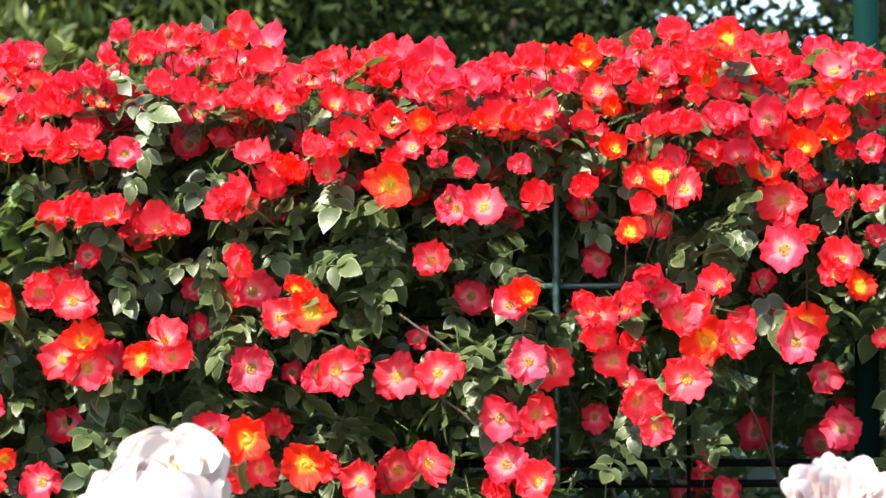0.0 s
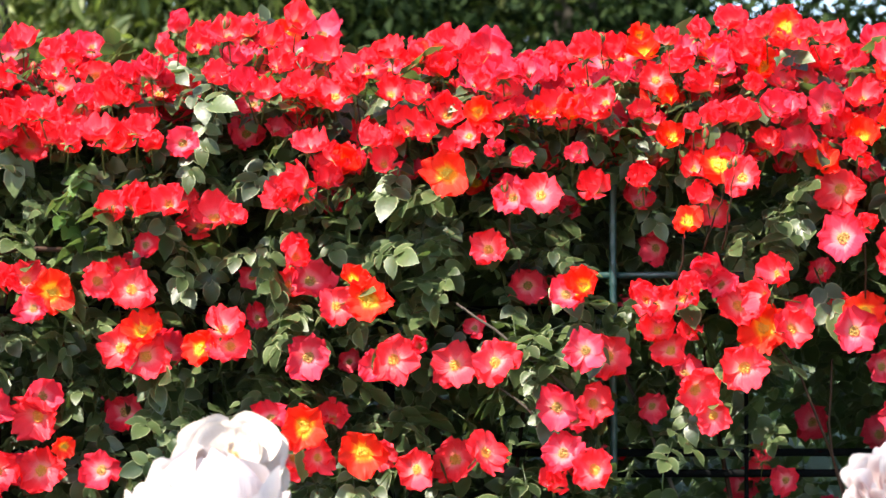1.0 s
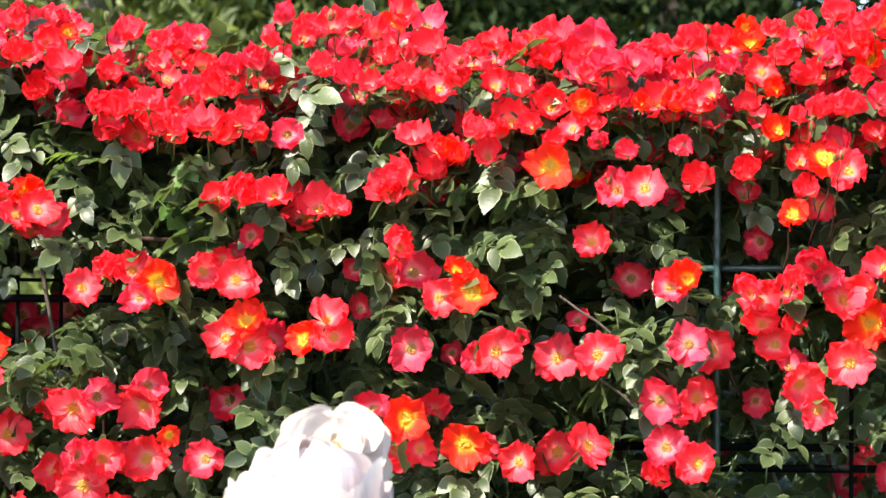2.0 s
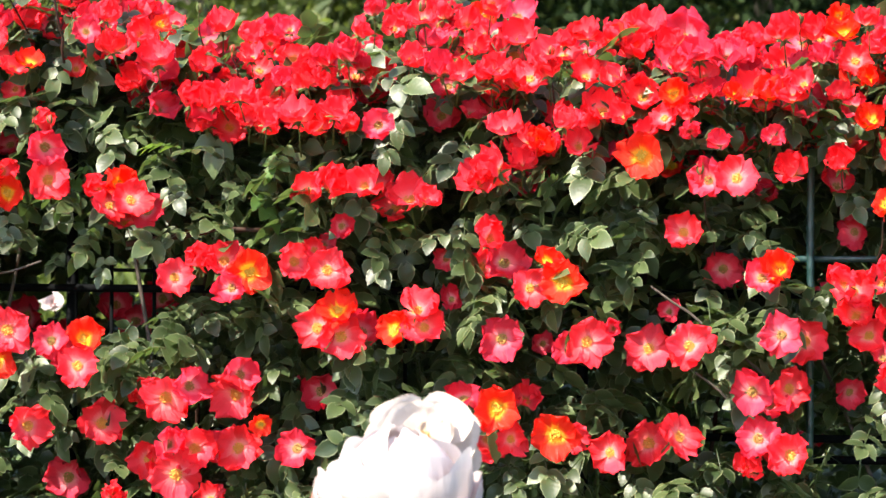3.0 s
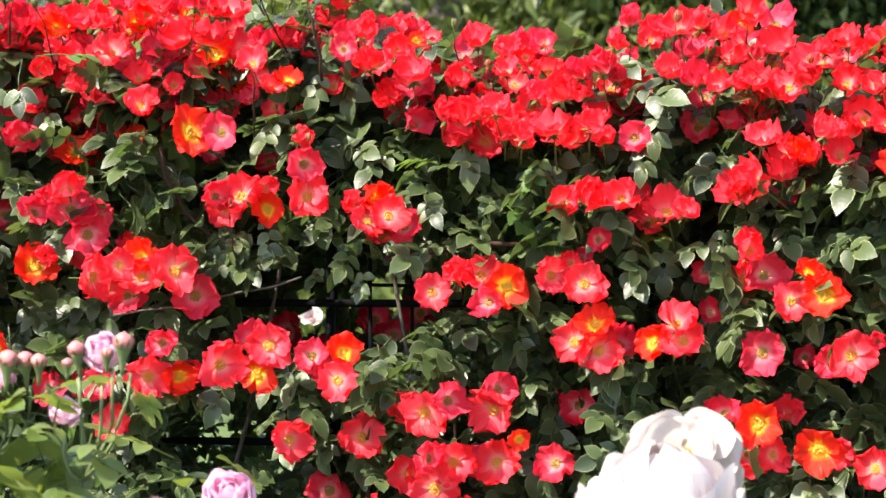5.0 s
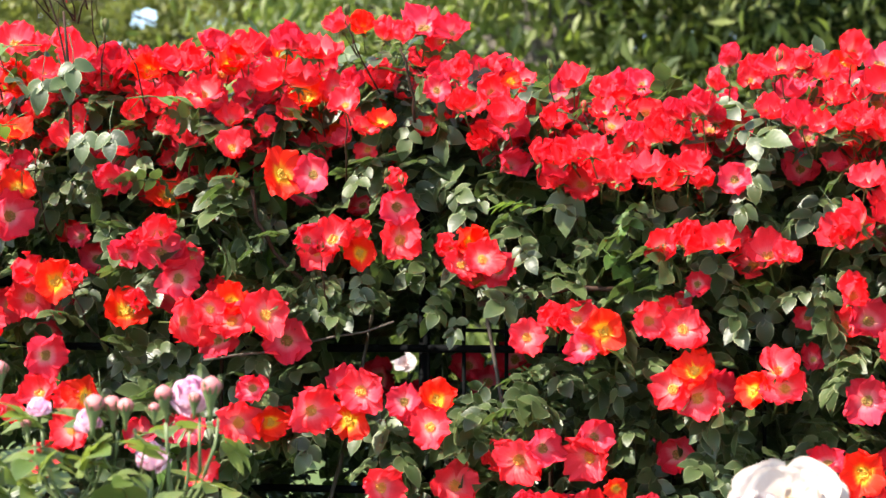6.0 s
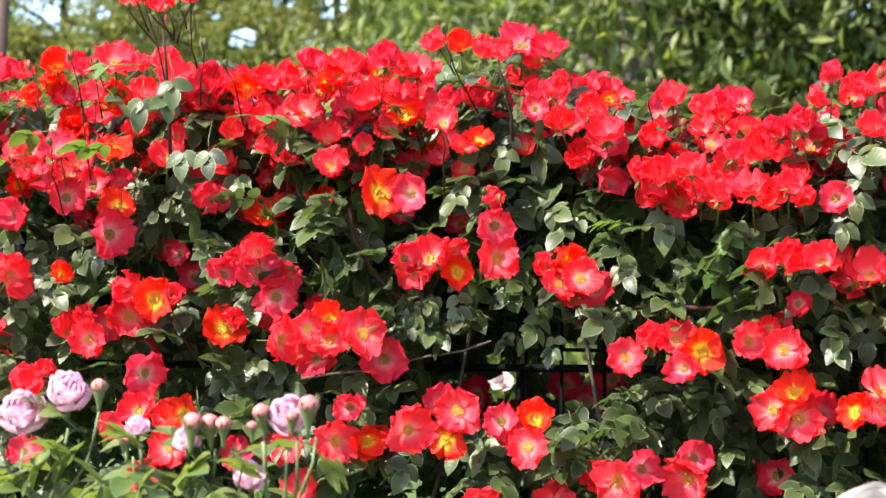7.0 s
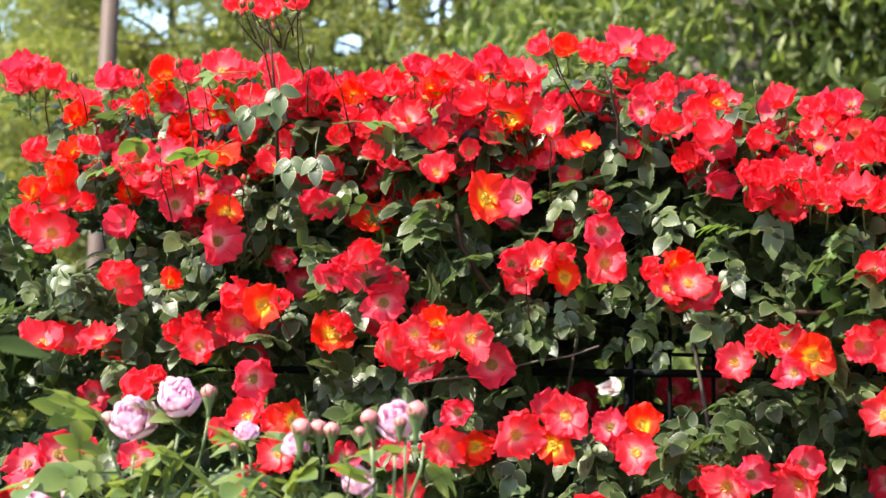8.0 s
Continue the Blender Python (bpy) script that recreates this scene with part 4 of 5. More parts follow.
blooms(plants[3], [
    (-0.200, 2.82, 1.759, 5.8, 50, 1), (-0.176, 2.80, 1.688, 5.8, 50, 1), (-0.151, 2.85, 1.687, 5.9, 50, 1),
    (-0.129, 2.86, 1.708, 6.8, 50, 1), (-0.112, 2.83, 1.748, 5.0, 50, 1), (-0.098, 2.79, 1.694, 4.9, 50, 1),
    (-0.083, 2.90, 1.793, 6.9, 60, 1), (-0.074, 2.87, 1.728, 6.8, 50, 1), (-0.030, 2.84, 1.725, 5.0, 35, 0),
    (-0.019, 2.84, 1.764, 5.0, 50, 1), (-0.011, 2.84, 1.698, 4.6, 50, 1), (0.005, 2.84, 1.783, 6.7, 60, 2),
    (0.028, 2.85, 1.730, 5.1, 45, 2), (0.043, 2.84, 1.779, 6.7, 60, 2), (0.051, 2.81, 1.723, 4.2, 45, 0),
])
blooms(plants[3], [
    (0.075, 2.87, 1.755, 5.1, 50, 2), (0.097, 2.83, 1.728, 5.8, 50, 0), (-0.415, 2.92, 1.836, 6.0, 60, 2),
    (-0.379, 2.86, 1.837, 5.9, 65, 1), (-0.356, 2.96, 1.856, 6.1, 65, 1), (-0.330, 2.98, 1.842, 5.3, 55, 1),
    (-0.282, 2.87, 1.857, 6.4, 45, 1), (-0.244, 2.88, 1.811, 6.8, 50, 1), (-0.182, 2.90, 1.805, 4.7, 60, 1),
    (-0.152, 2.86, 1.813, 5.9, 60, 1), (-0.107, 2.92, 1.815, 6.9, 65, 1), (-0.068, 2.94, 1.830, 8.7, 65, 1),
    (-0.039, 2.93, 1.805, 6.1, 60, 1), (0.084, 2.88, 1.804, 6.0, 65, 1), (0.119, 2.87, 1.814, 6.8, 65, 1),
])
blooms(plants[4], [
    (0.126, 2.78, 1.238, 6.6, 5, 1), (0.217, 2.93, 1.312, 4.7, 0, 3), (0.289, 2.81, 1.308, 5.4, -10, 1),
    (0.375, 2.95, 1.242, 4.3, 60, 3), (0.409, 2.96, 1.205, 4.4, 0, 3), (0.561, 2.91, 1.297, 6.0, 0, 3),
    (0.129, 2.86, 1.321, 6.3, 10, 1), (0.148, 2.84, 1.387, 6.7, 20, 1), (0.212, 2.81, 1.427, 6.2, 30, 1),
    (0.232, 2.82, 1.396, 5.8, 20, 1), (0.263, 2.86, 1.422, 5.5, 30, 1), (0.267, 2.82, 1.342, 7.1, 0, 1),
    (0.329, 2.79, 1.374, 7.0, 10, 1), (0.362, 2.85, 1.426, 7.1, 10, 0), (0.395, 2.80, 1.427, 6.2, 20, 1),
])
blooms(plants[4], [
    (0.480, 2.81, 1.423, 6.6, 0, 2), (0.541, 2.93, 1.368, 5.2, 0, 3), (0.610, 2.86, 1.426, 3.4, 20, 1),
    (0.194, 2.77, 1.470, 6.1, 35, 1), (0.214, 2.79, 1.458, 5.8, 35, 1), (0.225, 2.98, 1.537, 5.3, 10, 3),
    (0.256, 2.79, 1.485, 4.9, 40, 1), (0.286, 2.85, 1.504, 6.7, 35, 2), (0.329, 2.85, 1.457, 6.7, 25, 1),
    (0.346, 2.78, 1.470, 6.1, 35, 1), (0.376, 2.83, 1.504, 6.3, 40, 1), (0.409, 2.84, 1.449, 5.0, 35, 2),
    (0.452, 2.92, 1.504, 4.3, 10, 3), (0.458, 2.77, 1.549, 7.4, 10, 2), (0.502, 2.84, 1.449, 5.9, 10, 0),
])
blooms(plants[4], [
    (0.525, 2.78, 1.515, 4.9, 30, 1), (0.539, 2.79, 1.538, 7.0, 35, 1), (0.577, 2.85, 1.498, 5.0, 10, 0),
    (0.128, 2.83, 1.620, 6.3, 40, 1), (0.195, 2.84, 1.632, 6.3, 50, 1), (0.252, 2.78, 1.571, 4.5, 5, 0),
    (0.268, 2.83, 1.647, 5.0, 40, 1), (0.276, 2.83, 1.608, 5.4, 40, 1), (0.297, 2.81, 1.650, 6.2, 25, 0),
    (0.314, 2.83, 1.674, 5.8, 50, 2), (0.329, 2.79, 1.634, 6.2, 40, 1), (0.456, 2.87, 1.669, 5.9, 50, 1),
    (0.470, 2.86, 1.617, 7.2, 10, 1), (0.480, 2.80, 1.668, 5.0, 50, 1), (0.489, 2.77, 1.568, 4.1, 40, 1),
])
blooms(plants[4], [
    (0.502, 2.84, 1.655, 4.2, 40, 1), (0.543, 2.81, 1.615, 6.2, 40, 1), (0.582, 2.79, 1.618, 5.0, 40, 1),
    (0.594, 2.83, 1.566, 5.0, 30, 2), (0.128, 2.82, 1.724, 6.7, 50, 1), (0.143, 2.80, 1.738, 5.0, 50, 1),
    (0.165, 2.79, 1.771, 5.0, 55, 2), (0.228, 2.81, 1.742, 5.0, 40, 0), (0.233, 2.83, 1.690, 5.0, 35, 0),
    (0.251, 2.90, 1.797, 6.4, 55, 1), (0.263, 2.81, 1.704, 4.2, 50, 1), (0.279, 2.86, 1.767, 6.8, 50, 1),
    (0.289, 2.81, 1.715, 5.8, 45, 1), (0.298, 2.82, 1.798, 5.0, 50, 2), (0.327, 2.81, 1.719, 7.1, 50, 1),
])
blooms(plants[4], [
    (0.330, 2.97, 1.788, 6.1, 40, 2), (0.343, 2.80, 1.757, 4.6, 50, 1), (0.360, 2.85, 1.789, 5.9, 40, 0),
    (0.371, 2.85, 1.683, 5.9, 45, 1), (0.371, 2.79, 1.729, 5.8, 45, 2), (0.392, 2.86, 1.770, 5.1, 50, 1),
    (0.408, 2.84, 1.682, 5.9, 45, 2), (0.411, 2.86, 1.715, 5.5, 45, 2), (0.446, 2.83, 1.732, 6.3, 35, 2),
    (0.449, 2.90, 1.798, 6.9, 40, 1), (0.478, 2.86, 1.707, 5.1, 45, 1), (0.498, 2.84, 1.694, 5.9, 35, 0),
    (0.506, 2.86, 1.747, 5.9, 45, 1), (0.530, 2.80, 1.707, 5.8, 35, 0), (0.533, 2.82, 1.777, 5.8, 35, 0),
])
blooms(plants[4], [
    (0.538, 2.80, 1.730, 5.0, 45, 1), (0.552, 2.82, 1.681, 5.0, 40, 1), (0.555, 2.79, 1.760, 5.0, 45, 2),
    (0.581, 2.79, 1.687, 4.9, 30, 2), (0.590, 2.85, 1.730, 5.9, 40, 2), (0.591, 2.78, 1.770, 4.9, 50, 1),
    (0.161, 2.92, 1.820, 6.9, 65, 1), (0.203, 2.90, 1.818, 6.9, 45, 0), (0.228, 2.81, 1.823, 5.0, 60, 1),
    (0.275, 2.86, 1.837, 5.1, 60, 1), (0.321, 2.88, 1.855, 6.0, 60, 1), (0.344, 2.85, 1.808, 6.7, 50, 1),
    (0.358, 2.81, 1.834, 5.0, 55, 1), (0.396, 2.88, 1.851, 6.8, 55, 1), (0.412, 2.92, 1.807, 6.9, 50, 1),
])
blooms(plants[4], [
    (0.413, 2.78, 1.828, 4.9, 55, 1), (0.468, 2.94, 1.842, 6.1, 60, 1), (0.503, 2.91, 1.803, 6.0, 50, 2),
    (0.529, 2.90, 1.829, 6.0, 60, 2), (0.559, 2.93, 1.829, 4.3, 60, 1), (0.576, 2.78, 1.801, 5.8, 60, 2),
])

for x, y, z, wide, up, age in [row for row in BLOOMS if row[2] < 1.62 and row[4] < 45][::5]:
    p = min(plants, key=lambda q: abs(q.location.x - x))
    bloom(p, x + rnd.choice((-1, 1)) * rnd.uniform(0.025, 0.045), y + rnd.uniform(0.04, 0.08), z + rnd.uniform(-0.03, 0.02), wide * 0.92, rnd.uniform(5, 50), rnd.choice((1, 1, 2)), True)

BL = np.array([b[:4] for b in BLOOMS])


def hedge_top(x):
    near = BL[np.abs(BL[:, 0] - x) < 0.05]
    near = near[near[:, 2] < (1.93 if x > -1.62 else 1.99)]
    return (near[:, 2].max() if len(near) else 1.78) - 0.05


TOPS = [hedge_top(-2.7 + 0.03 * k) for k in range(130)]
# gaps in the foliage: middle x, middle z, half width, half height, and how deep they go
GAPS = [(-0.937, 1.431, 0.030, 0.022, 9), (-0.90, 1.455, 0.15, 0.062, 3.24), (-0.823, 1.470, 0.034, 0.020, 9), (-1.830, 1.644, 0.06, 0.035, 9), (-1.810, 1.839, 0.030, 0.035, 9), (-1.933, 1.817, 0.035, 0.045, 9), (0.52, 1.30, 0.13, 0.12, 3.2), (0.42, 1.205, 0.22, 0.035, 3.2), (0.17, 1.545, 0.045, 0.085, 2.99), (-1.07, 1.25, 0.10, 0.03, 3.1)]


def in_gap(x, y, z):
    """Gaps widen outwards from the path, as the branches lean apart."""
    s = 2.95 / max(y, 2.9)
    x, z = -0.04 + (x + 0.04) * s, 1.5 + (z - 1.5) * s
    wob = 0.25 * noise.noise(Vector((x * 14, 0, z * 14)))
    return any(y < deep and ((x - gx) / gw) ** 2 + ((z - gz) / gh) ** 2 < 1 + wob for gx, gz, gw, gh, deep in GAPS)


def clear(m):
    """Whether a leaf at the pose m keeps out of the gaps, from its foot to its tip."""
    return not any(in_gap(*(m @ Vector((0, reach, 0)))) for reach in (0.0, 0.05, 0.10))


def bare(x, z):
    """Shaded hollows between the sprays of leaves."""
    return noise.noise(Vector((x * 6.5, 3.1, z * 6.5))) < -0.16 and rnd.random() < 0.8


NEAR = [leaf_arrays(100 + 9 * k, 1.0, 9, 2 if k % 3 else 3) for k in range(10)]
DEEP = [leaf_arrays(300 + 9 * k, 1.0, 5, 2) for k in range(6)]
NEAR_MESH = [big_mesh("leaf", v, f, ROSE_LEAF, *marks) for v, f, *marks in NEAR]
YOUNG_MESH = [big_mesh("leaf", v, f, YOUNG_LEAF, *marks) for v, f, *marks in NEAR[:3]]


def place_leaf(x, y, z, outer):
    """Leaves of the outer layer reach out and hang a little; inner ones lie anyhow."""
    head = radians(180 + rnd.gauss(0, 70)) if outer else rnd.uniform(0, 6.28)
    pitch = radians(rnd.gauss(-34, 30)) if outer else radians(rnd.gauss(-10, 35))
    return leaf_pose((x, y, z), head, pitch, rnd.gauss(0, 0.62), rnd.uniform(0.66, 1.06))


def foliage(plant, x0, x1, near_count, mid_count, low_count):
    shift = Matrix.Translation(-plant.location)
    made, guard = 0, 0
    while made < near_count and guard < near_count * 8:
        guard += 1
        x = rnd.uniform(x0, x1)
        top = TOPS[int((x + 2.7) / 0.03)]
        z = top - (top - 1.05) * rnd.random()
        y = 2.85 + abs(rnd.gauss(0, 0.05))
        if z > top - 0.13 and rnd.random() < 0.75:
            y += 0.08
        if bare(x, z):
            continue
        m = place_leaf(x, y, z, True)
        for at in (m.translation, m @ Vector((0, 0.05, 0)), m @ Vector((0, 0.10, 0))):
            d2 = (BL[:, 0] - at.x) ** 2 + (BL[:, 2] - at.z) ** 2
            k = int(np.argmin(d2))
            behind = BL[k, 1] + 0.06 - m.translation.y
            if d2[k] < (BL[k, 3] / 200 * 1.2) ** 2 and behind > 0 and rnd.random() < 0.96:
                m = Matrix.Translation((0, behind + 0.05, 0)) @ m
        if not clear(m):
            continue
        m = shift @ m
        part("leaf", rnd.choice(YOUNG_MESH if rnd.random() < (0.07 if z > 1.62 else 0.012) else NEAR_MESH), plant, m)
        made += 1
    poses = []
    while len(poses) < mid_count:
        x = rnd.uniform(x0, x1)
        top = TOPS[int((x + 2.7) / 0.03)]
        z = top + 0.01 - (top - 0.9) * rnd.random() ** 1.1
        y = 2.97 + 0.62 * rnd.random() ** 1.1
        if z > top - 0.08:
            y = 2.9 + 0.2 * rnd.random()
        m = place_leaf(x, y, z, rnd.random() < 0.6)
        if clear(m):
            poses.append((rnd.randrange(6), shift @ m))
    for _ in range(mid_count // 3):
        x = rnd.uniform(x0, x1)
        top = TOPS[int((x + 2.7) / 0.03)]
        y, z = rnd.uniform(2.98, 3.6), top - 0.02 - 0.22 * rnd.random()
        m = leaf_pose((x, y, z), rnd.uniform(0, 6.28), radians(rnd.gauss(-5, 18)), rnd.gauss(0, 0.3), rnd.uniform(0.9, 1.3))
        if clear(m):
            poses.append((rnd.randrange(6), shift @ m))
    extra = 0
    while extra < mid_count // 5:
        x = rnd.uniform(x0, x1)
        top = TOPS[int((x + 2.7) / 0.03)]
        y, z = 2.90 + abs(rnd.gauss(0, 0.05)), top - (top - 1.05) * rnd.random()
        d2 = (BL[:, 0] - x) ** 2 + (BL[:, 2] - z) ** 2
        m = place_leaf(x, y, z, True)
        if clear(m) and not bare(x, z) and d2.min() > 0.045 ** 2:
            poses.append((6 + rnd.randrange(8), shift @ m))
        extra += 1
    for _ in range(low_count):
        poses.append((rnd.randrange(6), shift @ place_leaf(rnd.uniform(x0, x1), 2.85 + 0.55 * rnd.random(), rnd.uniform(0.25, 1.0), True)))
    tagged(part("foliage", gather("foliage", DEEP + NEAR, poses, ROSE_LEAF), plant, None, "dense dark green rose foliage"), kind="stuff")


for plant, (x0, x1) in zip(plants, ((-2.45, -1.45), (-1.5, -0.92), (-0.97, -0.40), (-0.45, 0.14), (0.10, 1.05))):
    foliage(plant, x0, x1, 390 if x1 - x0 < 0.8 else 445, 1500 if x1 - x0 < 0.8 else 2100, 260)
    loc = plant.location
    for k in range(5):
        a = Vector((loc.x + rnd.uniform(-0.08, 0.08), 3.05 + rnd.uniform(-0.05, 0.05), 0.0)) - loc
        b = Vector((rnd.uniform(x0, x1), rnd.uniform(2.92, 3.2), rnd.uniform(1.3, 1.72))) - loc
        pts = bend(a, b, ((b.x - a.x) * -0.2, 0, rnd.uniform(0.0, 0.15)), 9, 0.012)
        if any(in_gap(*(p + loc)) for p in pts):
            continue
        part("cane", tube("cane", pts, [0.0062 - 0.0004 * i for i in range(10)], CANE_OLD if k % 2 else CANE, 7), plant)


for x, z in ((-1.0, 1.40), (-0.86, 1.42), (-0.83, 1.395), (-0.93, 1.375), (-0.79, 1.43), (0.46, 1.27), (0.56, 1.25), (0.60, 1.30), (0.36, 1.17)):
    bloom(plants[2] if x < 0 else plants[4], x * 1.06, 3.22, z, 6.5, rnd.uniform(0, 30), 2, True)
# blossoms deeper in the crest
for x0, x1, count in ((-1.78, -1.05, 34), (-0.1, 0.95, 34)):
    made = 0
    while made < count:
        x = rnd.uniform(x0, x1)
        z = TOPS[int((x + 2.7) / 0.03)] + 0.03 - 0.19 * rnd.random()
        if np.min((BL[:, 0] - x) ** 2 + (BL[:, 2] - z) ** 2) > 0.030 ** 2 and not in_gap(x, 2.95, z):
            p = plants[min(range(5), key=lambda i: abs(plants[i].location.x - x))]
            bloom(p, x, rnd.uniform(2.90, 2.99), z, rnd.uniform(5.4, 6.8), rnd.uniform(20, 62), rnd.choice((0, 0, 1, 1, 2)), True)
            made += 1
# leaves that hang over the upper edge of the large gap
for k in range(18):
    m = leaf_pose((rnd.uniform(-1.091, -0.822), rnd.uniform(2.86, 2.92), rnd.uniform(1.502, 1.575)), radians(180 + rnd.gauss(0, 60)), radians(rnd.gauss(-40, 18)), rnd.gauss(0, 0.5), rnd.uniform(0.5, 0.85))
    part("leaf", rnd.choice(NEAR_MESH), plants[2], Matrix.Translation(-plants[2].location) @ m)
# deep foliage behind the large gap
poses = [place_leaf(rnd.uniform(-1.30, -0.82), rnd.uniform(3.28, 3.62), rnd.uniform(1.32, 1.64), False) for k in range(330)]
poses = [(rnd.randrange(6), Matrix.Translation(-plants[2].location) @ m) for m in poses if clear(m)]
tagged(part("inner_foliage", gather("inner_foliage", DEEP, poses, ROSE_LEAF), plants[2], None, "shaded inner rose foliage"), kind="stuff")
# a second, shaded row of the same roses behind the fence
back = thing("climbing_rose", (-0.3, 3.85, 0), "shaded climbing rose with red blossoms behind the fence", "rose bush", "climbing roses along the fence")
poses = []
while len(poses) < 2800:
    x, z = rnd.uniform(-1.75, 1.5), rnd.uniform(0.2, 1.64)
    if z < (1.20 if -1.48 < x < -1.10 else 1.40) + 0.05 * noise.noise(Vector((x * 5, 0, 3))):
        poses.append((rnd.randrange(6), Matrix.Translation(-back.location) @ place_leaf(x, 3.7 + 0.45 * rnd.random(), z, True)))
tagged(part("foliage", gather("foliage", DEEP, poses, ROSE_LEAF), back, None, "dense shaded rose foliage"), kind="stuff")
for k in range(24):
    x, z = rnd.uniform(-1.6, 1.45), rnd.uniform(1.05, 1.46)
    if math.hypot(x + 1.15, z - 1.42) > 0.1:
        bloom(back, x, 3.68 + rnd.uniform(-0.03, 0.05), z, rnd.uniform(5.5, 7.0), rnd.uniform(0, 40), rnd.choice((1, 2, 2)), True)
for k in range(6):
    x = rnd.uniform(-1.4, 1.3)
    part("cane", tube("cane", bend(Vector((x, 3.9, 0)) - back.location, Vector((x + rnd.uniform(-0.4, 0.4), 3.85, 1.4)) - back.location, (0.05, 0, 0), 6, 0.01), [0.008 - 0.0006 * i for i in range(7)], CANE_OLD), back)


def cane(plant, a, b, sag, r0, r1, mat):
    pts = bend(Vector(a) - plant.location, Vector(b) - plant.location, sag, 6, 0.003)
    part("cane", tube("cane", pts, [r0 + (r1 - r0) * i / 6 for i in range(7)], mat, 7), plant)


cane(plants[1], (-1.20, 2.83, 1.435), (-0.92, 2.85, 1.49), (0, 0.02, -0.006), 0.0020, 0.0016, CANE_OLD)
cane(plants[2], (-0.80, 2.865, 1.515), (-0.60, 2.85, 1.535), (0, 0, 0.006), 0.0046, 0.0036, CANE)
cane(plants[2], (-1.13, 2.84, 1.68), (-1.06, 2.86, 1.55), (-0.02, 0, 0), 0.003, 0.003, CANE)
cane(plants[3], (-0.06, 2.86, 1.46), (0.10, 2.87, 1.335), (0, 0, 0.004), 0.0018, 0.0022, CANE_OLD)
cane(plants[3], (-0.03, 2.86, 1.365), (0.05, 2.87, 1.30), (0, 0, 0.004), 0.0018, 0.0020, CANE_OLD)
cane(plants[4], (0.36, 2.92, 1.45), (0.50, 2.95, 1.15), (0.02, 0, 0), 0.0016, 0.0022, CANE)
cane(plants[4], (0.47, 2.93, 1.38), (0.52, 2.95, 1.10), (-0.02, 0, 0), 0.0016, 0.0020, CANE)
cane(plants[2], (-0.885, 2.84, 1.77), (-0.895, 2.80, 1.87), (0.006, 0, 0), 0.0022, 0.0018, CANE)


def bud_data(seed, fat=0.42):
    """A pointed bud of height 1 with sepals pressed to it."""
    verts, faces = tube_data([(0, 0, -0.9), (0.03, 0, -0.3), (0, 0, -0.02)], [0.07, 0.06, 0.07], 6)
    tube_data([(0, 0, -0.05), (0, 0, 0.1), (0, 0, 0.35), (0, 0, 0.65), (0, 0, 0.92), (0, 0, 1.0)], [0.12, fat * 0.62, fat, fat * 0.86, fat * 0.4, 0.03], 10, verts, faces)
    return verts, faces


def sepals_data(fat=0.42):
    verts, faces = tube_data([(0, 0, -0.06), (0, 0, 0.02)], [0.10, fat * 0.55], 8)
    for k in range(5):
        c, sn, s = math.cos(k * 1.2566), math.sin(k * 1.2566), len(verts)
        for d, w, z in ((fat * 0.5, 0.10, 0.0), (fat * 1.06, 0.14, 0.36), (fat * 1.10, 0.07, 0.75), (fat * 0.95, 0.0, 1.12)):
            verts.append(Vector((c * d - sn * w, sn * d + c * w, z)))
            verts.append(Vector((c * d + sn * w, sn * d - c * w, z)))
        faces += [(s + 2 * i, s + 2 * i + 1, s + 2 * i + 3, s + 2 * i + 2) for i in range(3)]
    return verts, faces


SPRAY_LEAVES = ((-1.411, 1.885, 90, 0, 1), (-1.413, 1.880, 75, -35, 1), (-1.404, 1.882, 180, -70, 0), (-1.368, 1.900, -140, -58, 0), (-1.386, 1.873, -140, -50, 0), (-1.443, 1.773, 95, -5, 1), (-1.433, 1.790, 70, -20, 1), (-1.334, 1.803, 175, -66, 0), (-1.298, 1.802, -172, -64, 0), (-1.278, 1.805, -92, 0, 1), (-1.483, 1.862, -115, -30, 0), (-1.540, 1.794, 75, -5, 1), (-1.587, 1.762, 95, -10, 1))
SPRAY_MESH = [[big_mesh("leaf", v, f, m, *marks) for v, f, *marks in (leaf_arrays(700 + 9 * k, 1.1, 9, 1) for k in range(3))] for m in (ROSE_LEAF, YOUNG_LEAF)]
RED_BUD = mesh_of("bud", *bud_data(1, 0.36), RED_BUD_SKIN)
GREEN_BUD = mesh_of("bud", *bud_data(1, 0.34), BUD_GREEN)


def round_bud_data(seed):
    """A plump bud of height 1 with overlapping, slightly lumpy petals."""
    r = random.Random(seed)
    verts, faces, n, rings = [], [], 14, ((0.0, 0.34), (0.15, 0.50), (0.36, 0.60), (0.58, 0.58), (0.78, 0.44), (0.90, 0.26), (0.97, 0.10))
    for i, (z, rad) in enumerate(rings):
        for k in range(n):
            a = 6.2832 * k / n
            q = rad * (1 + 0.07 * math.sin(3 * a + 1.2 * i + seed) + r.uniform(-0.03, 0.03))
            verts.append((q * math.cos(a), q * math.sin(a), z + 0.03 * math.sin(2 * a + seed)))
    for i in range(len(rings) - 1):
        for k in range(n):
            faces.append((i * n + k, i * n + (k + 1) % n, (i + 1) * n + (k + 1) % n, (i + 1) * n + k))
    faces.append(tuple(range((len(rings) - 1) * n, len(rings) * n)))
    return verts, faces


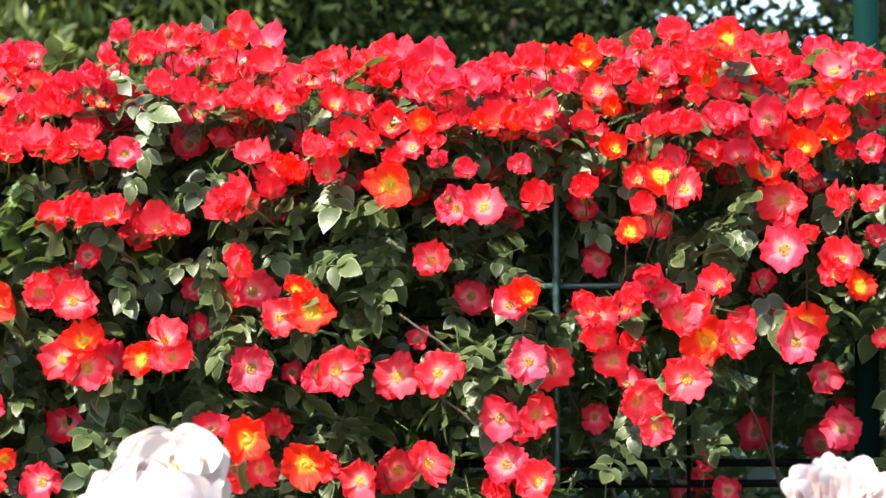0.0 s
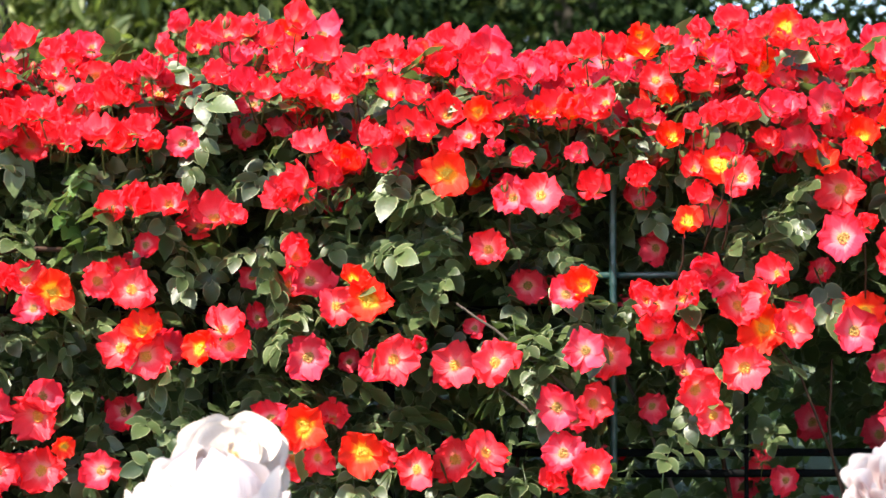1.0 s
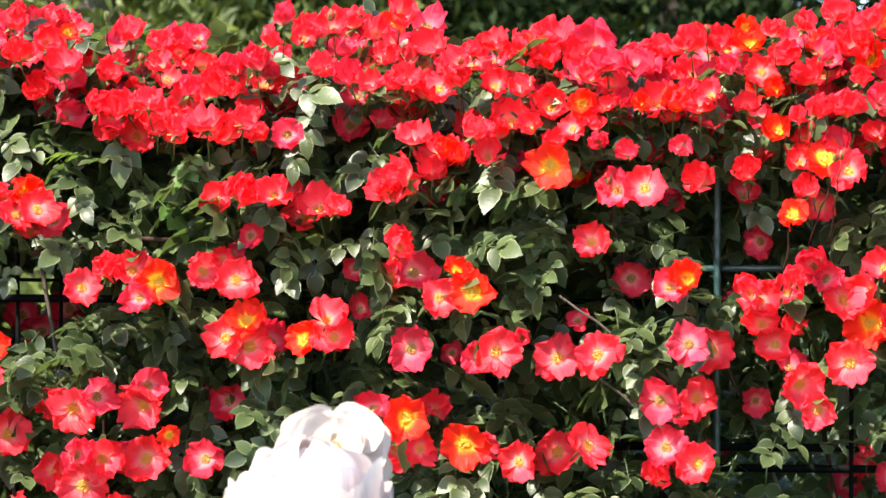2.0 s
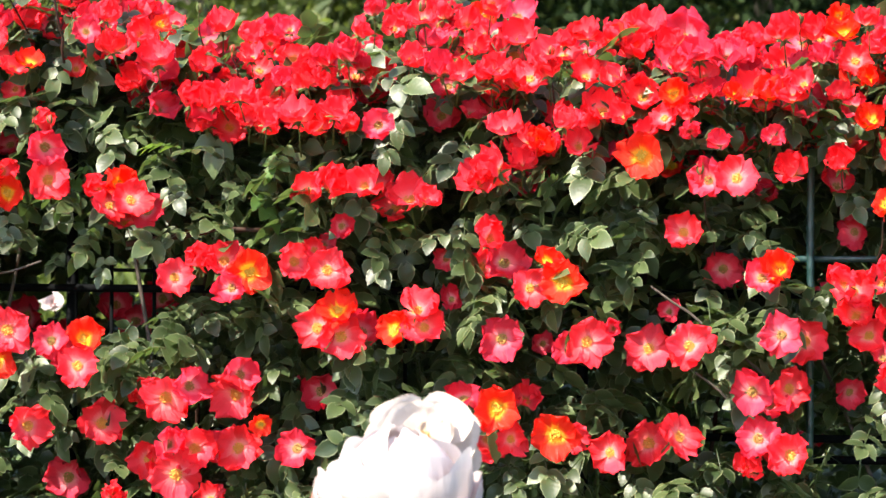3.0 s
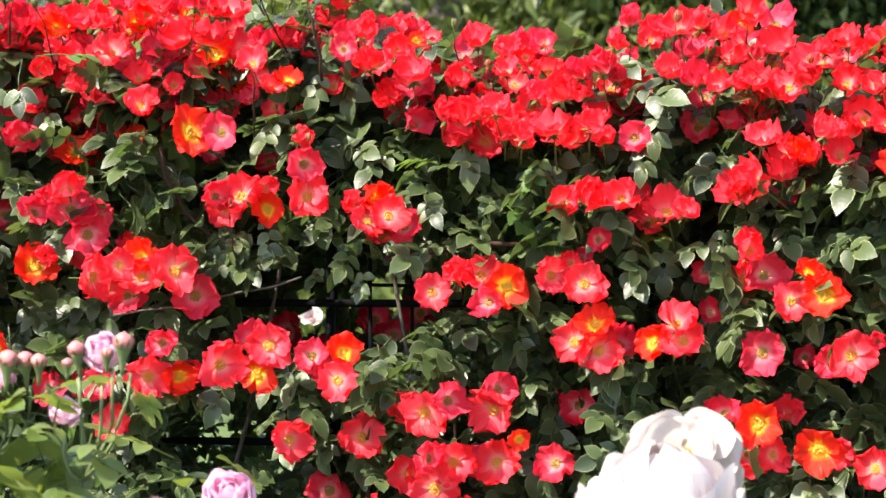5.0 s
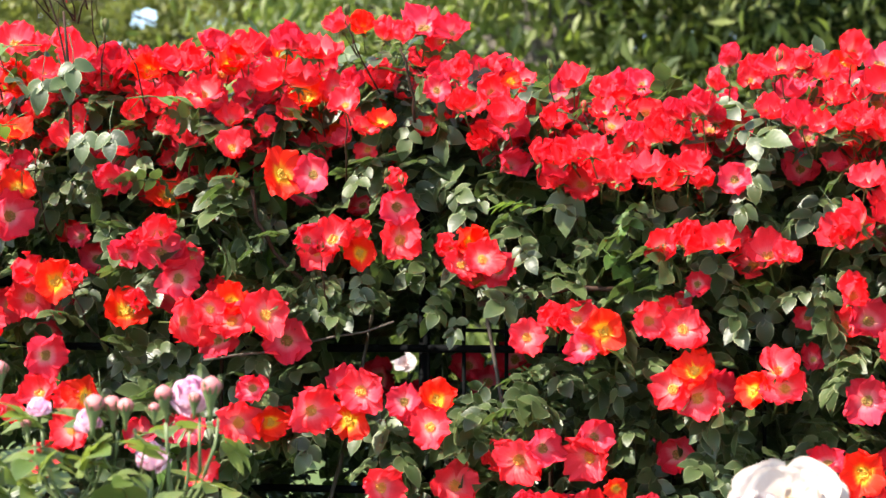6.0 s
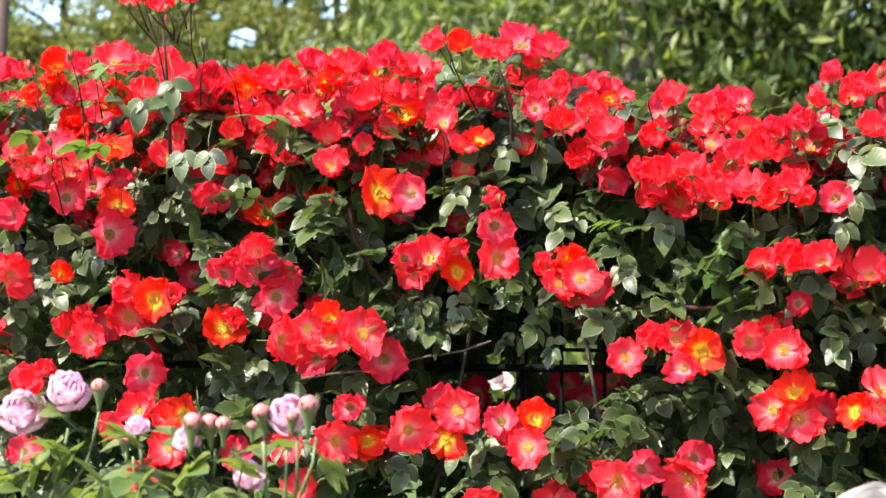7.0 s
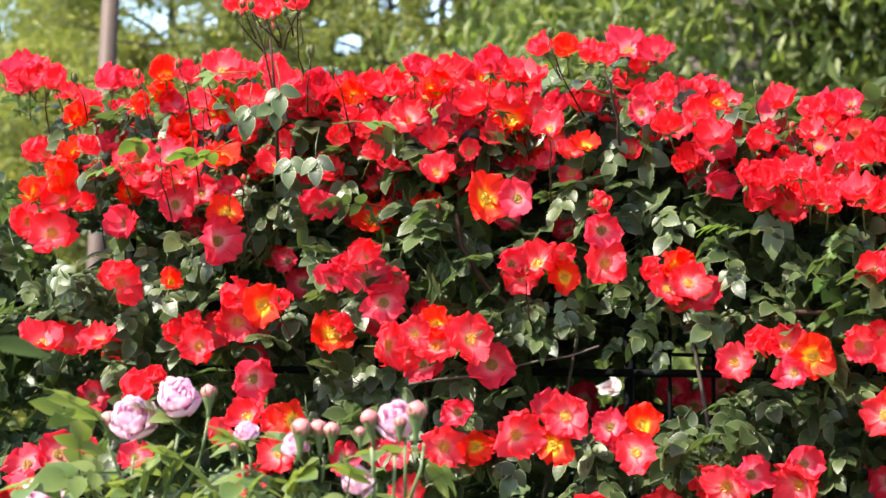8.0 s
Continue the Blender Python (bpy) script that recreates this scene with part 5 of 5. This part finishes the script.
def receptacle_data(seed):
    """The green cone under a bud, with ragged sepal tips that stand out round it."""
    r = random.Random(seed)
    verts, faces = tube_data([(0, 0, -1.5), (0, 0, -1.1), (0, 0, -0.5), (0, 0, -0.05), (0, 0, 0.08)], [0.13, 0.15, 0.26, 0.44, 0.47], 10)
    for k in range(9):
        a = k * 0.698 + r.uniform(-0.15, 0.15)
        c, sn, s, h, out = math.cos(a), math.sin(a), len(verts), r.uniform(0.35, 1.15), r.uniform(0.0, 0.25)
        for d, w, z in ((0.46, 0.10, 0.02), (0.62, 0.09, 0.3 * h + 0.1), (0.62 + out, 0.0, h)):
            verts.append(Vector((c * d - sn * w, sn * d + c * w, z)))
            verts.append(Vector((c * d + sn * w, sn * d - c * w, z)))
        faces += [(s, s + 1, s + 3, s + 2), (s + 2, s + 3, s + 5, s + 4)]
    return verts, faces


PINK_BUDS = [mesh_of("bud", *round_bud_data(k), BUD_SKIN) for k in range(3)]
RECEPTACLES = [mesh_of("calyx", *receptacle_data(k), STEM) for k in range(3)]
SEPALS = mesh_of("calyx", *sepals_data(), CALYX)


def bud(plant, mesh, sepals, at, size, lean=0.2):
    axis = Vector((rnd.uniform(-lean, lean), rnd.uniform(-lean, lean) - 0.1, 1))
    b = part("bud", mesh, plant, Matrix.Translation(Vector(at) - plant.location) @ facing(axis, rnd.uniform(0, 6)) @ Matrix.Scale(size, 4))
    part("calyx", sepals, b, None, "green calyx")
    return b


for k in range(46):
    b = BLOOMS[rnd.randrange(len(BLOOMS))]
    if b[2] > 1.50:
        p = plants[min(range(5), key=lambda i: abs(plants[i].location.x - b[0]))]
        at, size = Vector((b[0] + rnd.uniform(-0.03, 0.03), b[1] + rnd.uniform(-0.03, 0.02), b[2] + rnd.uniform(-0.02, 0.015))), rnd.uniform(0.010, 0.016)
        bud(p, rnd.choice((RED_BUD, GREEN_BUD)), SEPALS, at, size)
        cane(p, at + Vector((rnd.uniform(-0.03, 0.03), 0.08, -0.11)), at - Vector((0, -0.002, size * 0.8)), (0, -0.01, 0), 0.0014, 0.0010, CANE)


# the tall spray over the crest, and thin shoots with buds beside it: points x, z along each
SHOOTS = (
    ((-1.389, 1.746), (-1.388, 1.828), (-1.387, 1.877), (-1.388, 1.937)),
    ((-1.391, 1.840), (-1.396, 1.861), (-1.407, 1.922), (-1.416, 1.954), (-1.420, 1.977)),
    ((-1.388, 1.932), (-1.401, 1.946), (-1.413, 1.959), (-1.419, 1.978)),
    ((-1.387, 1.927), (-1.394, 1.948), (-1.396, 1.969)),
    ((-1.382, 1.923), (-1.369, 1.944), (-1.347, 1.971)),
    ((-1.389, 1.928), (-1.382, 1.943), (-1.383, 1.963)),
    ((-1.413, 1.921), (-1.431, 1.946), (-1.442, 1.966)),
    ((-1.428, 1.942), (-1.431, 1.962), (-1.432, 1.981)),
    ((-1.369, 1.944), (-1.365, 1.955), (-1.364, 1.967)),
    ((-1.342, 1.829), (-1.337, 1.869), (-1.328, 1.888), (-1.323, 1.902)),
    ((-1.534, 1.821), (-1.535, 1.867), (-1.539, 1.899)),
    ((-1.505, 1.816), (-1.507, 1.866), (-1.509, 1.903)),
    ((-1.519, 1.725), (-1.522, 1.792), (-1.519, 1.829)),
    ((-1.487, 1.824), (-1.492, 1.857), (-1.496, 1.887)),
    ((-1.597, 1.786), (-1.602, 1.832), (-1.606, 1.887)),
    ((-1.274, 1.799), (-1.281, 1.856), (-1.288, 1.877)),
    ((-1.714, 1.833), (-1.713, 1.867), (-1.716, 1.886)),
)
for k, line in enumerate(SHOOTS):
    pts = [Vector((x, 2.758 + 0.03 * (1 - i / (len(line) - 1)) + 0.004 * (k % 3), z)) - plants[1].location for i, (x, z) in enumerate(line)]
    thick = 0.0030 if k == 0 else 0.0019 if k == 1 else 0.0014
    part("cane", tube("cane", pts, [thick * (1 - 0.35 * i / (len(pts) - 1)) for i in range(len(pts))], CANE, 7), plants[1])
for k, (x, z, size) in enumerate(((-1.432, 1.983, 0.014), (-1.419, 1.981, 0.013), (-1.443, 1.968, 0.013), (-1.383, 1.961, 0.014), (-1.364, 1.967, 0.013), (-1.323, 1.905, 0.019), (-1.539, 1.900, 0.015), (-1.509, 1.904, 0.013), (-1.496, 1.888, 0.012), (-1.606, 1.888, 0.015), (-1.716, 1.887, 0.015), (-1.288, 1.878, 0.013))):
    bud(plants[1], GREEN_BUD if k % 3 else RED_BUD, SEPALS, (x, 2.757, z), size, 0.12)


# leaves that stand out of the top between the blossoms
for x, z, turn, pitch, young in SPRAY_LEAVES:
    part("leaf", rnd.choice(SPRAY_MESH[young]), plants[1], Matrix.Translation(-plants[1].location) @ leaf_pose((x, 2.735, z), radians(turn), radians(pitch), rnd.gauss(0, 0.3), 0.78))


rnd.seed(11)


# ---- double roses in front: white ones and pink ones ----
def cup_petal(name, mat, seed, half=62, flare=0.12, tall=1.0, wave=0.03, n=13, close=0.0, crest=0.08):
    """A petal wrapped round the flower's middle like part of a bowl of radius 1, its rim rolled out."""
    r = random.Random(seed)
    p1, p2 = r.uniform(0, 6.28), r.uniform(0, 6.28)
    verts, faces = [], []
    for j in range(n):
        for i in range(n):
            u, v = 2 * i / (n - 1) - 1, j / (n - 1)
            up = v * (1 - crest * u * u - 0.26 * u ** 6) + 0.02 * math.sin(4 * u + p1) * v ** 3
            a = radians(half) * u * (0.45 + 0.55 * math.sin(math.pi / 2 * min(1.0, v * 1.6)))
            rad = 0.10 + 0.90 * math.sin(min(1.0, up * 1.12) * math.pi / 2) ** 0.8 - 0.16 * max(0.0, up - 0.55)
            rad += flare * max(0.0, up - 0.72) ** 2 * 9 * (0.7 + 0.3 * math.sin(2.3 * u + p2)) + wave * math.sin(3.1 * u + p1) * v * v
            rad -= close * max(0.0, up - 0.42) ** 2
            verts.append((rad * math.sin(a), rad * math.cos(a), tall * up))
    for j in range(n - 1):
        for i in range(n - 1):
            k = j * n + i
            faces.append((k, k + n, k + n + 1, k + 1))
    return mesh_of(name, verts, faces, mat, reach=[j / (n - 1) for j in range(n) for _ in range(n)], across=[2 * i / (n - 1) - 1 for _ in range(n) for i in range(n)])


BALL_PETALS = [cup_petal("petal", PETAL_WHITE, 320 + k, 74, 0.0, 1.0, 0.02, 15, 2.0 + 0.25 * k, 0.10) for k in range(3)]
FRONT_PETALS = [cup_petal("petal", PETAL_WHITE, 340 + k, 48, 0.10 + 0.04 * k, 1.0, 0.03, 13, 0.4, 0.26) for k in range(3)]
CLOSED_PETALS = [cup_petal("petal", PETAL_WHITE, 280 + k, 58 + 4 * k, 0.14 + 0.03 * k, 1.0, 0.045, close=0.75 + 0.12 * k, crest=0.12) for k in range(4)]
RUFFLED_PETALS = [cup_petal("petal", PETAL_WHITE, 260 + k, 30, 0.40, 0.9, 0.12) for k in range(4)]
FADED_PETALS = [cup_petal("petal", PETAL_FADED, 300 + k, 46 + 4 * k, 0.30 + 0.1 * k, 0.85, 0.07) for k in range(3)]
OPEN_PETALS = [cup_petal("petal", PETAL_WHITE, 220 + k, 52, 0.45 + 0.1 * k, 0.8, 0.06) for k in range(4)]
PINK_PETALS = [cup_petal("petal", PETAL_PINK, 240 + k, 44, 0.12 + 0.05 * k, 0.95, 0.10, 9, 0.5 + 0.2 * k, 0.14) for k in range(5)]
THICK_CALYX = calyx_mesh("blossom", 90, 2.2, 0.16)
PINK_CALYX = mesh_of("blossom", *tube_data([(0, 0, -1.5), (0, 0, -1.0), (0, 0, -0.5), (0, 0, -0.1), (0, 0, 0.12)], [0.10, 0.13, 0.22, 0.36, 0.40], 12), STEM)


def double_rose(plant, at, radius, up, turn, petals, rings, calyx=THICK_CALYX, seed=1, inner=None):
    """A full rose: rings of cupped petals, the outer ones spread, the inner ones folded in; radius of the open bloom."""
    dice = random.Random(seed)
    e, a = radians(up), radians(turn)
    axis = Vector((math.sin(a) * math.cos(e), -math.cos(a) * math.cos(e), math.sin(e)))
    m = Matrix.Translation(Vector(at) - plant.location - axis * radius * 0.5) @ facing(axis, dice.uniform(0, 6)) @ Matrix.Scale(radius, 4)
    head = part("blossom", calyx, plant, m)
    for ring, (count, width, height, *lean) in enumerate(rings):
        start = dice.uniform(0, 6.28)
        for k in range(count):
            s = width * dice.uniform(0.98, 1.02) * (1.05 if k % 2 else 0.95)
            p = Matrix.Rotation(start + 6.283 * k / count + dice.gauss(0, 0.10), 4, "Z") @ Matrix.Rotation(dice.gauss(0, 0.12 if lean else 0.05) - radians(lean[0] if lean else 0), 4, "X") @ Matrix.Diagonal((s, s, height * dice.uniform(0.93, 1.07), 1))
            part("petal", dice.choice(inner if inner and ring > 1 else petals), head, p)
    return head


# rings of petals: how many, how wide, how tall (of the bloom's radius)
RUFFLED = ((8, 1.0, 0.75), (8, 0.86, 0.88), (7, 0.72, 0.96), (6, 0.58, 1.0), (5, 0.44, 1.0), (4, 0.3, 0.96))
FULL = ((5, 1.0, 0.75), (5, 0.86, 0.86), (5, 0.72, 0.92), (5, 0.58, 0.95), (4, 0.45, 0.95), (4, 0.33, 0.93), (3, 0.2, 0.9))
LOOSE = ((5, 1.05, 0.62), (4, 0.86, 0.8), (4, 0.6, 0.85), (3, 0.36, 0.75))
GLOBE = ((5, 1.05, 0.80, 14), (5, 0.98, 1.0, 4), (6, 0.84, 1.16, 2), (6, 0.68, 1.24, 0), (5, 0.52, 1.27, 0), (4, 0.36, 1.24, 0), (3, 0.2, 1.2, 0))

white_bush = thing("white_rose_bush", (-0.28, 1.99, 0), "rose bush with large creamy white double blossoms", "rose bush", "white roses in front")
def opened(plant, at, radius, tip, petals):
    """A bloom petal by petal: tip: degrees by which it leans towards the path; rows of mesh, angle from the back
    anticlockwise, width, height, lean outwards."""
    head = part("blossom", THICK_CALYX, plant, Matrix.Translation(Vector(at) - plant.location) @ Matrix.Rotation(radians(tip), 4, "X") @ Matrix.Scale(radius, 4))
    for mesh, angle, width, height, lean in petals:
        part("petal", mesh, head, Matrix.Rotation(radians(angle), 4, "Z") @ Matrix.Rotation(radians(-lean), 4, "X") @ Matrix.Diagonal((width, width, height, 1)))
    return head


B, C, F = BALL_PETALS, CLOSED_PETALS, FRONT_PETALS
opened(white_bush, (-0.289, 1.97, 1.226), 0.078, 6, [
    (C[0], 20, 0.24, 1.15, 0), (C[1], 140, 0.26, 1.18, 0), (C[2], 260, 0.26, 1.16, 0),
    (B[0], 100, 0.78, 1.46, -3), (B[1], 225, 0.76, 1.42, 0), (B[2], 345, 0.78, 1.46, 0),
    (B[1], 60, 0.88, 1.44, -2), (B[2], 172, 0.84, 1.34, 0), (B[0], 285, 0.86, 1.40, 0),
    (C[3], 95, 0.94, 1.30, 1), (C[1], 215, 0.90, 1.20, 0), (C[0], 12, 0.94, 1.28, 0), (F[2], 262, 0.92, 1.28, 4), (C[2], 320, 0.95, 1.24, 2),
    (F[1], 140, 0.98, 1.20, 2), (F[0], 192, 0.98, 1.04, 2), (F[2], 240, 0.98, 1.10, 5), (C[1], 50, 1.0, 1.08, 2), (F[1], 284, 1.00, 1.02, 12),
    (F[0], 108, 1.04, 1.06, 5), (F[0], 84, 1.06, 0.92, 8), (F[2], 218, 1.04, 0.80, 7), (F[1], 160, 1.06, 0.82, 6), (F[0], 258, 1.06, 0.80, 14)])
# a smaller, older bloom behind it: wide petals fall apart round dry stamens
L = FADED_PETALS
faded = opened(white_bush, (-0.277, 2.06, 1.312), 0.045, 60, [
    (L[0], 46, 0.95, 0.92, 20), (L[1], 74, 1.05, 0.80, 28), (L[2], -44, 0.90, 0.92, 20), (L[0], -80, 1.0, 0.76, 32),
    (L[1], -122, 1.05, 0.78, 44), (L[2], 108, 1.0, 0.66, 38), (L[0], 178, 0.9, 0.55, 24), (L[1], 4, 0.75, 0.62, 14),
    (L[2], 58, 0.72, 0.82, 8), (L[0], -50, 0.64, 0.80, 4), (L[1], -88, 0.60, 0.70, 6), (L[2], 128, 0.55, 0.6, 6)])
part("flower_centre", RED_STAMENS[2], faded, pose(0, 0, 0.04) @ Matrix.Scale(1.1, 4), "dry tan stamens")
bud(white_bush, PINK_BUDS[0], RECEPTACLES[0], (-0.362, 1.945, 1.262), 0.016, 0.1)
small_white = thing("white_rose_bush", (0.37, 1.99, 0), "rose bush with pale pinkish white double blossoms", "rose bush", "white roses in front")
double_rose(small_white, (0.368, 1.97, 1.295), 0.050, 52, -5, RUFFLED_PETALS, RUFFLED, seed=8)
double_rose(small_white, (0.285, 1.97, 1.245), 0.034, 50, 5, RUFFLED_PETALS, FULL)
PINK_ENDS = []
pink_bush = thing("pink_rose_bush", (-1.05, 2.0, 0), "rose bush with lilac-pink double blossoms and pale buds", "rose bush")
for x, z, r, up, turn in ((-1.170, 1.419, 0.025, 38, 20), (-1.117, 1.440, 0.023, 40, 30), (-0.869, 1.420, 0.0215, 34, 10), (-1.275, 1.336, 0.022, 45, 20), (-0.910, 1.357, 0.017, 46, 20), (-0.735, 1.275, 0.028, 34, 5), (-0.862, 1.25, 0.018, 50, 0), (-0.973, 1.393, 0.014, 50, 20), (-1.033, 1.406, 0.012, 60, 20)):
    double_rose(pink_bush, (x, 2.0 + rnd.uniform(-0.02, 0.02), z), r * 0.98, up, turn, PINK_PETALS, GLOBE, PINK_CALYX, int(-x * 1000))
    PINK_ENDS.append((x, z - 1.7 * r))
for x, z, s in ((-1.202, 1.409, 0.018), (-1.081, 1.439, 0.017), (-0.961, 1.404, 0.020), (-0.894, 1.415, 0.018), (-0.896, 1.404, 0.011), (-0.838, 1.422, 0.021), (-0.858, 1.413, 0.013), (-0.929, 1.404, 0.016), (-0.948, 1.404, 0.018), (-1.041, 1.386, 0.011), (-0.809, 1.256, 0.019)):
    bud(pink_bush, rnd.choice(PINK_BUDS), rnd.choice(RECEPTACLES), (x, 1.99 + rnd.uniform(-0.02, 0.02), z), s * 0.86, 0.14)
    PINK_ENDS.append((x, z - 1.2 * s))
# a few main canes that fork into the flower stalks
NODES = ((-1.27, 1.25), (-1.145, 1.315), (-1.005, 1.30), (-0.895, 1.285), (-0.775, 1.16))
for nx, nz in NODES:
    pts = bend(Vector((-1.03 + (nx + 1.03) * 0.35, 2.02, 0.02)) - pink_bush.location, Vector((nx, 2.01, nz)) - pink_bush.location, (rnd.uniform(-0.03, 0.03), rnd.uniform(-0.04, 0.04), 0), 7, 0.008)
    part("cane", tube("cane", pts, [0.0055 - 0.00045 * i for i in range(8)], STEM, 7), pink_bush)
for x, z in PINK_ENDS:
    nx, nz = min(NODES, key=lambda q: abs(q[0] - x) + 0.3 * abs(q[1] - z))
    nz = min(nz, z - 0.03)
    pts = bend(Vector((nx, 2.01, nz)) - pink_bush.location, Vector((x, 2.0, z)) - pink_bush.location, ((x - nx) * 0.25, rnd.uniform(-0.012, 0.012), -0.008), 5, 0.002)
    part("stalk", tube("stalk", pts, [0.0023 - 0.00012 * i for i in range(6)], STEM, 7), pink_bush)
for bush, ends in ((white_bush, ((-0.287, 1.20), (-0.283, 1.29), (-0.362, 1.245))), (small_white, ((0.368, 1.26), (0.285, 1.23)))):
    for x, z in ends:
        pts = bend(Vector((x * 0.9 + bush.location.x * 0.1, 2.03, 0.02)) - bush.location, Vector((x, 2.0, z)) - bush.location, (0.02, 0.02, 0), 7, 0.004)
        part("cane", tube("cane", pts, [0.006 - 0.0004 * i for i in range(8)], CALYX, 7), bush)

PALE_MESH = [big_mesh("leaf", v, f, PALE_LEAF, *marks) for v, f, *marks in (leaf_arrays(500 + 9 * k, 1.15, 9, 2) for k in range(6))]
for k in range(84):
    x = rnd.uniform(-1.27, -0.78)
    top = 1.362 if x < -0.93 else 1.362 - 0.85 * (x + 0.93)
    z = top - 0.40 * rnd.random() ** 1.5
    part("leaf", rnd.choice(PALE_MESH), pink_bush, Matrix.Translation(-pink_bush.location) @ leaf_pose((x, 2.0 + abs(rnd.gauss(0, 0.12)) - 0.03, z), radians(180 + rnd.gauss(0, 80)), radians(rnd.gauss(-22, 28)), rnd.gauss(0, 0.5), rnd.uniform(0.85, 1.25)))
for k in range(50):
    nx, nz = rnd.choice(NODES[:4])
    part("leaf", rnd.choice(PALE_MESH), pink_bush, Matrix.Translation(-pink_bush.location) @ leaf_pose((nx + rnd.gauss(0, 0.035), 2.0 + rnd.gauss(0, 0.02), nz + rnd.uniform(-0.06, 0.085)), radians(180 + rnd.gauss(0, 75)), radians(rnd.gauss(5, 25)), rnd.gauss(0, 0.5), rnd.uniform(0.55, 0.9)))
for bush in (white_bush, small_white):
    for k in range(24):
        part("leaf", rnd.choice(PALE_MESH), bush, leaf_pose(Vector((rnd.gauss(0, 0.16), rnd.gauss(0, 0.13), rnd.uniform(0.45, 1.10))), rnd.uniform(0, 6.28), radians(rnd.gauss(-10, 20)), rnd.gauss(0, 0.4), rnd.uniform(0.8, 1.2)))

# one long leaf of the pink bush that reaches towards the path
v, f = [], []
leaflet_data(v, f, (0, 0, 0), radians(96), 0.068, 5, 10, 0.2, 0.2, 0.2)
part("leaf", mesh_of("leaf", v, f, ROSE_LEAF), pink_bush, Matrix.Translation(Vector((-1.076, 1.6, 1.494)) - pink_bush.location) @ Matrix.Rotation(radians(-35), 4, "X"), "long dark leaf")
part("cane", tube("cane", bend(Vector((-1.1, 1.97, 1.1)) - pink_bush.location, Vector((-1.076, 1.6, 1.494)) - pink_bush.location, (-0.03, -0.08, 0), 6), [0.003 - 0.0003 * i for i in range(7)], CALYX, 6), pink_bush)

# a white rose that shows between the fence bars
far_white = thing("white_rose_bush", (-1.28, 4.2, 0), "thin white rose bush seen between the fence bars", "rose bush")
double_rose(far_white, (-1.317, 4.2, 1.402), 0.020, 35, 20, OPEN_PETALS, LOOSE)
part("cane", tube("cane", bend((0, 0.02, 0), Vector((-1.317, 4.22, 1.38)) - far_white.location, (0.03, 0.02, 0), 6, 0.005), [0.005 - 0.0004 * i for i in range(7)], CANE, 6), far_white)
for k in range(14):
    part("leaf", rnd.choice(NEAR_MESH), far_white, leaf_pose(Vector((rnd.gauss(0, 0.05), 0.04 + rnd.gauss(0, 0.04), rnd.uniform(0.7, 1.28))), rnd.uniform(0, 6.28), radians(-15), rnd.gauss(0, 0.4), 0.9))

# ---- one more tree, behind the shrubs ----
tree("park_tree", -18.4, 33.0, 11.5, 3.8, 1.2, 130, 700, 0.11, TREE_LEAF, "tall dark green tree behind the shrubs", 43, trunk=0.2, hang=0.3, width=0.3, clump=0.5, holes=PARK_HOLES)
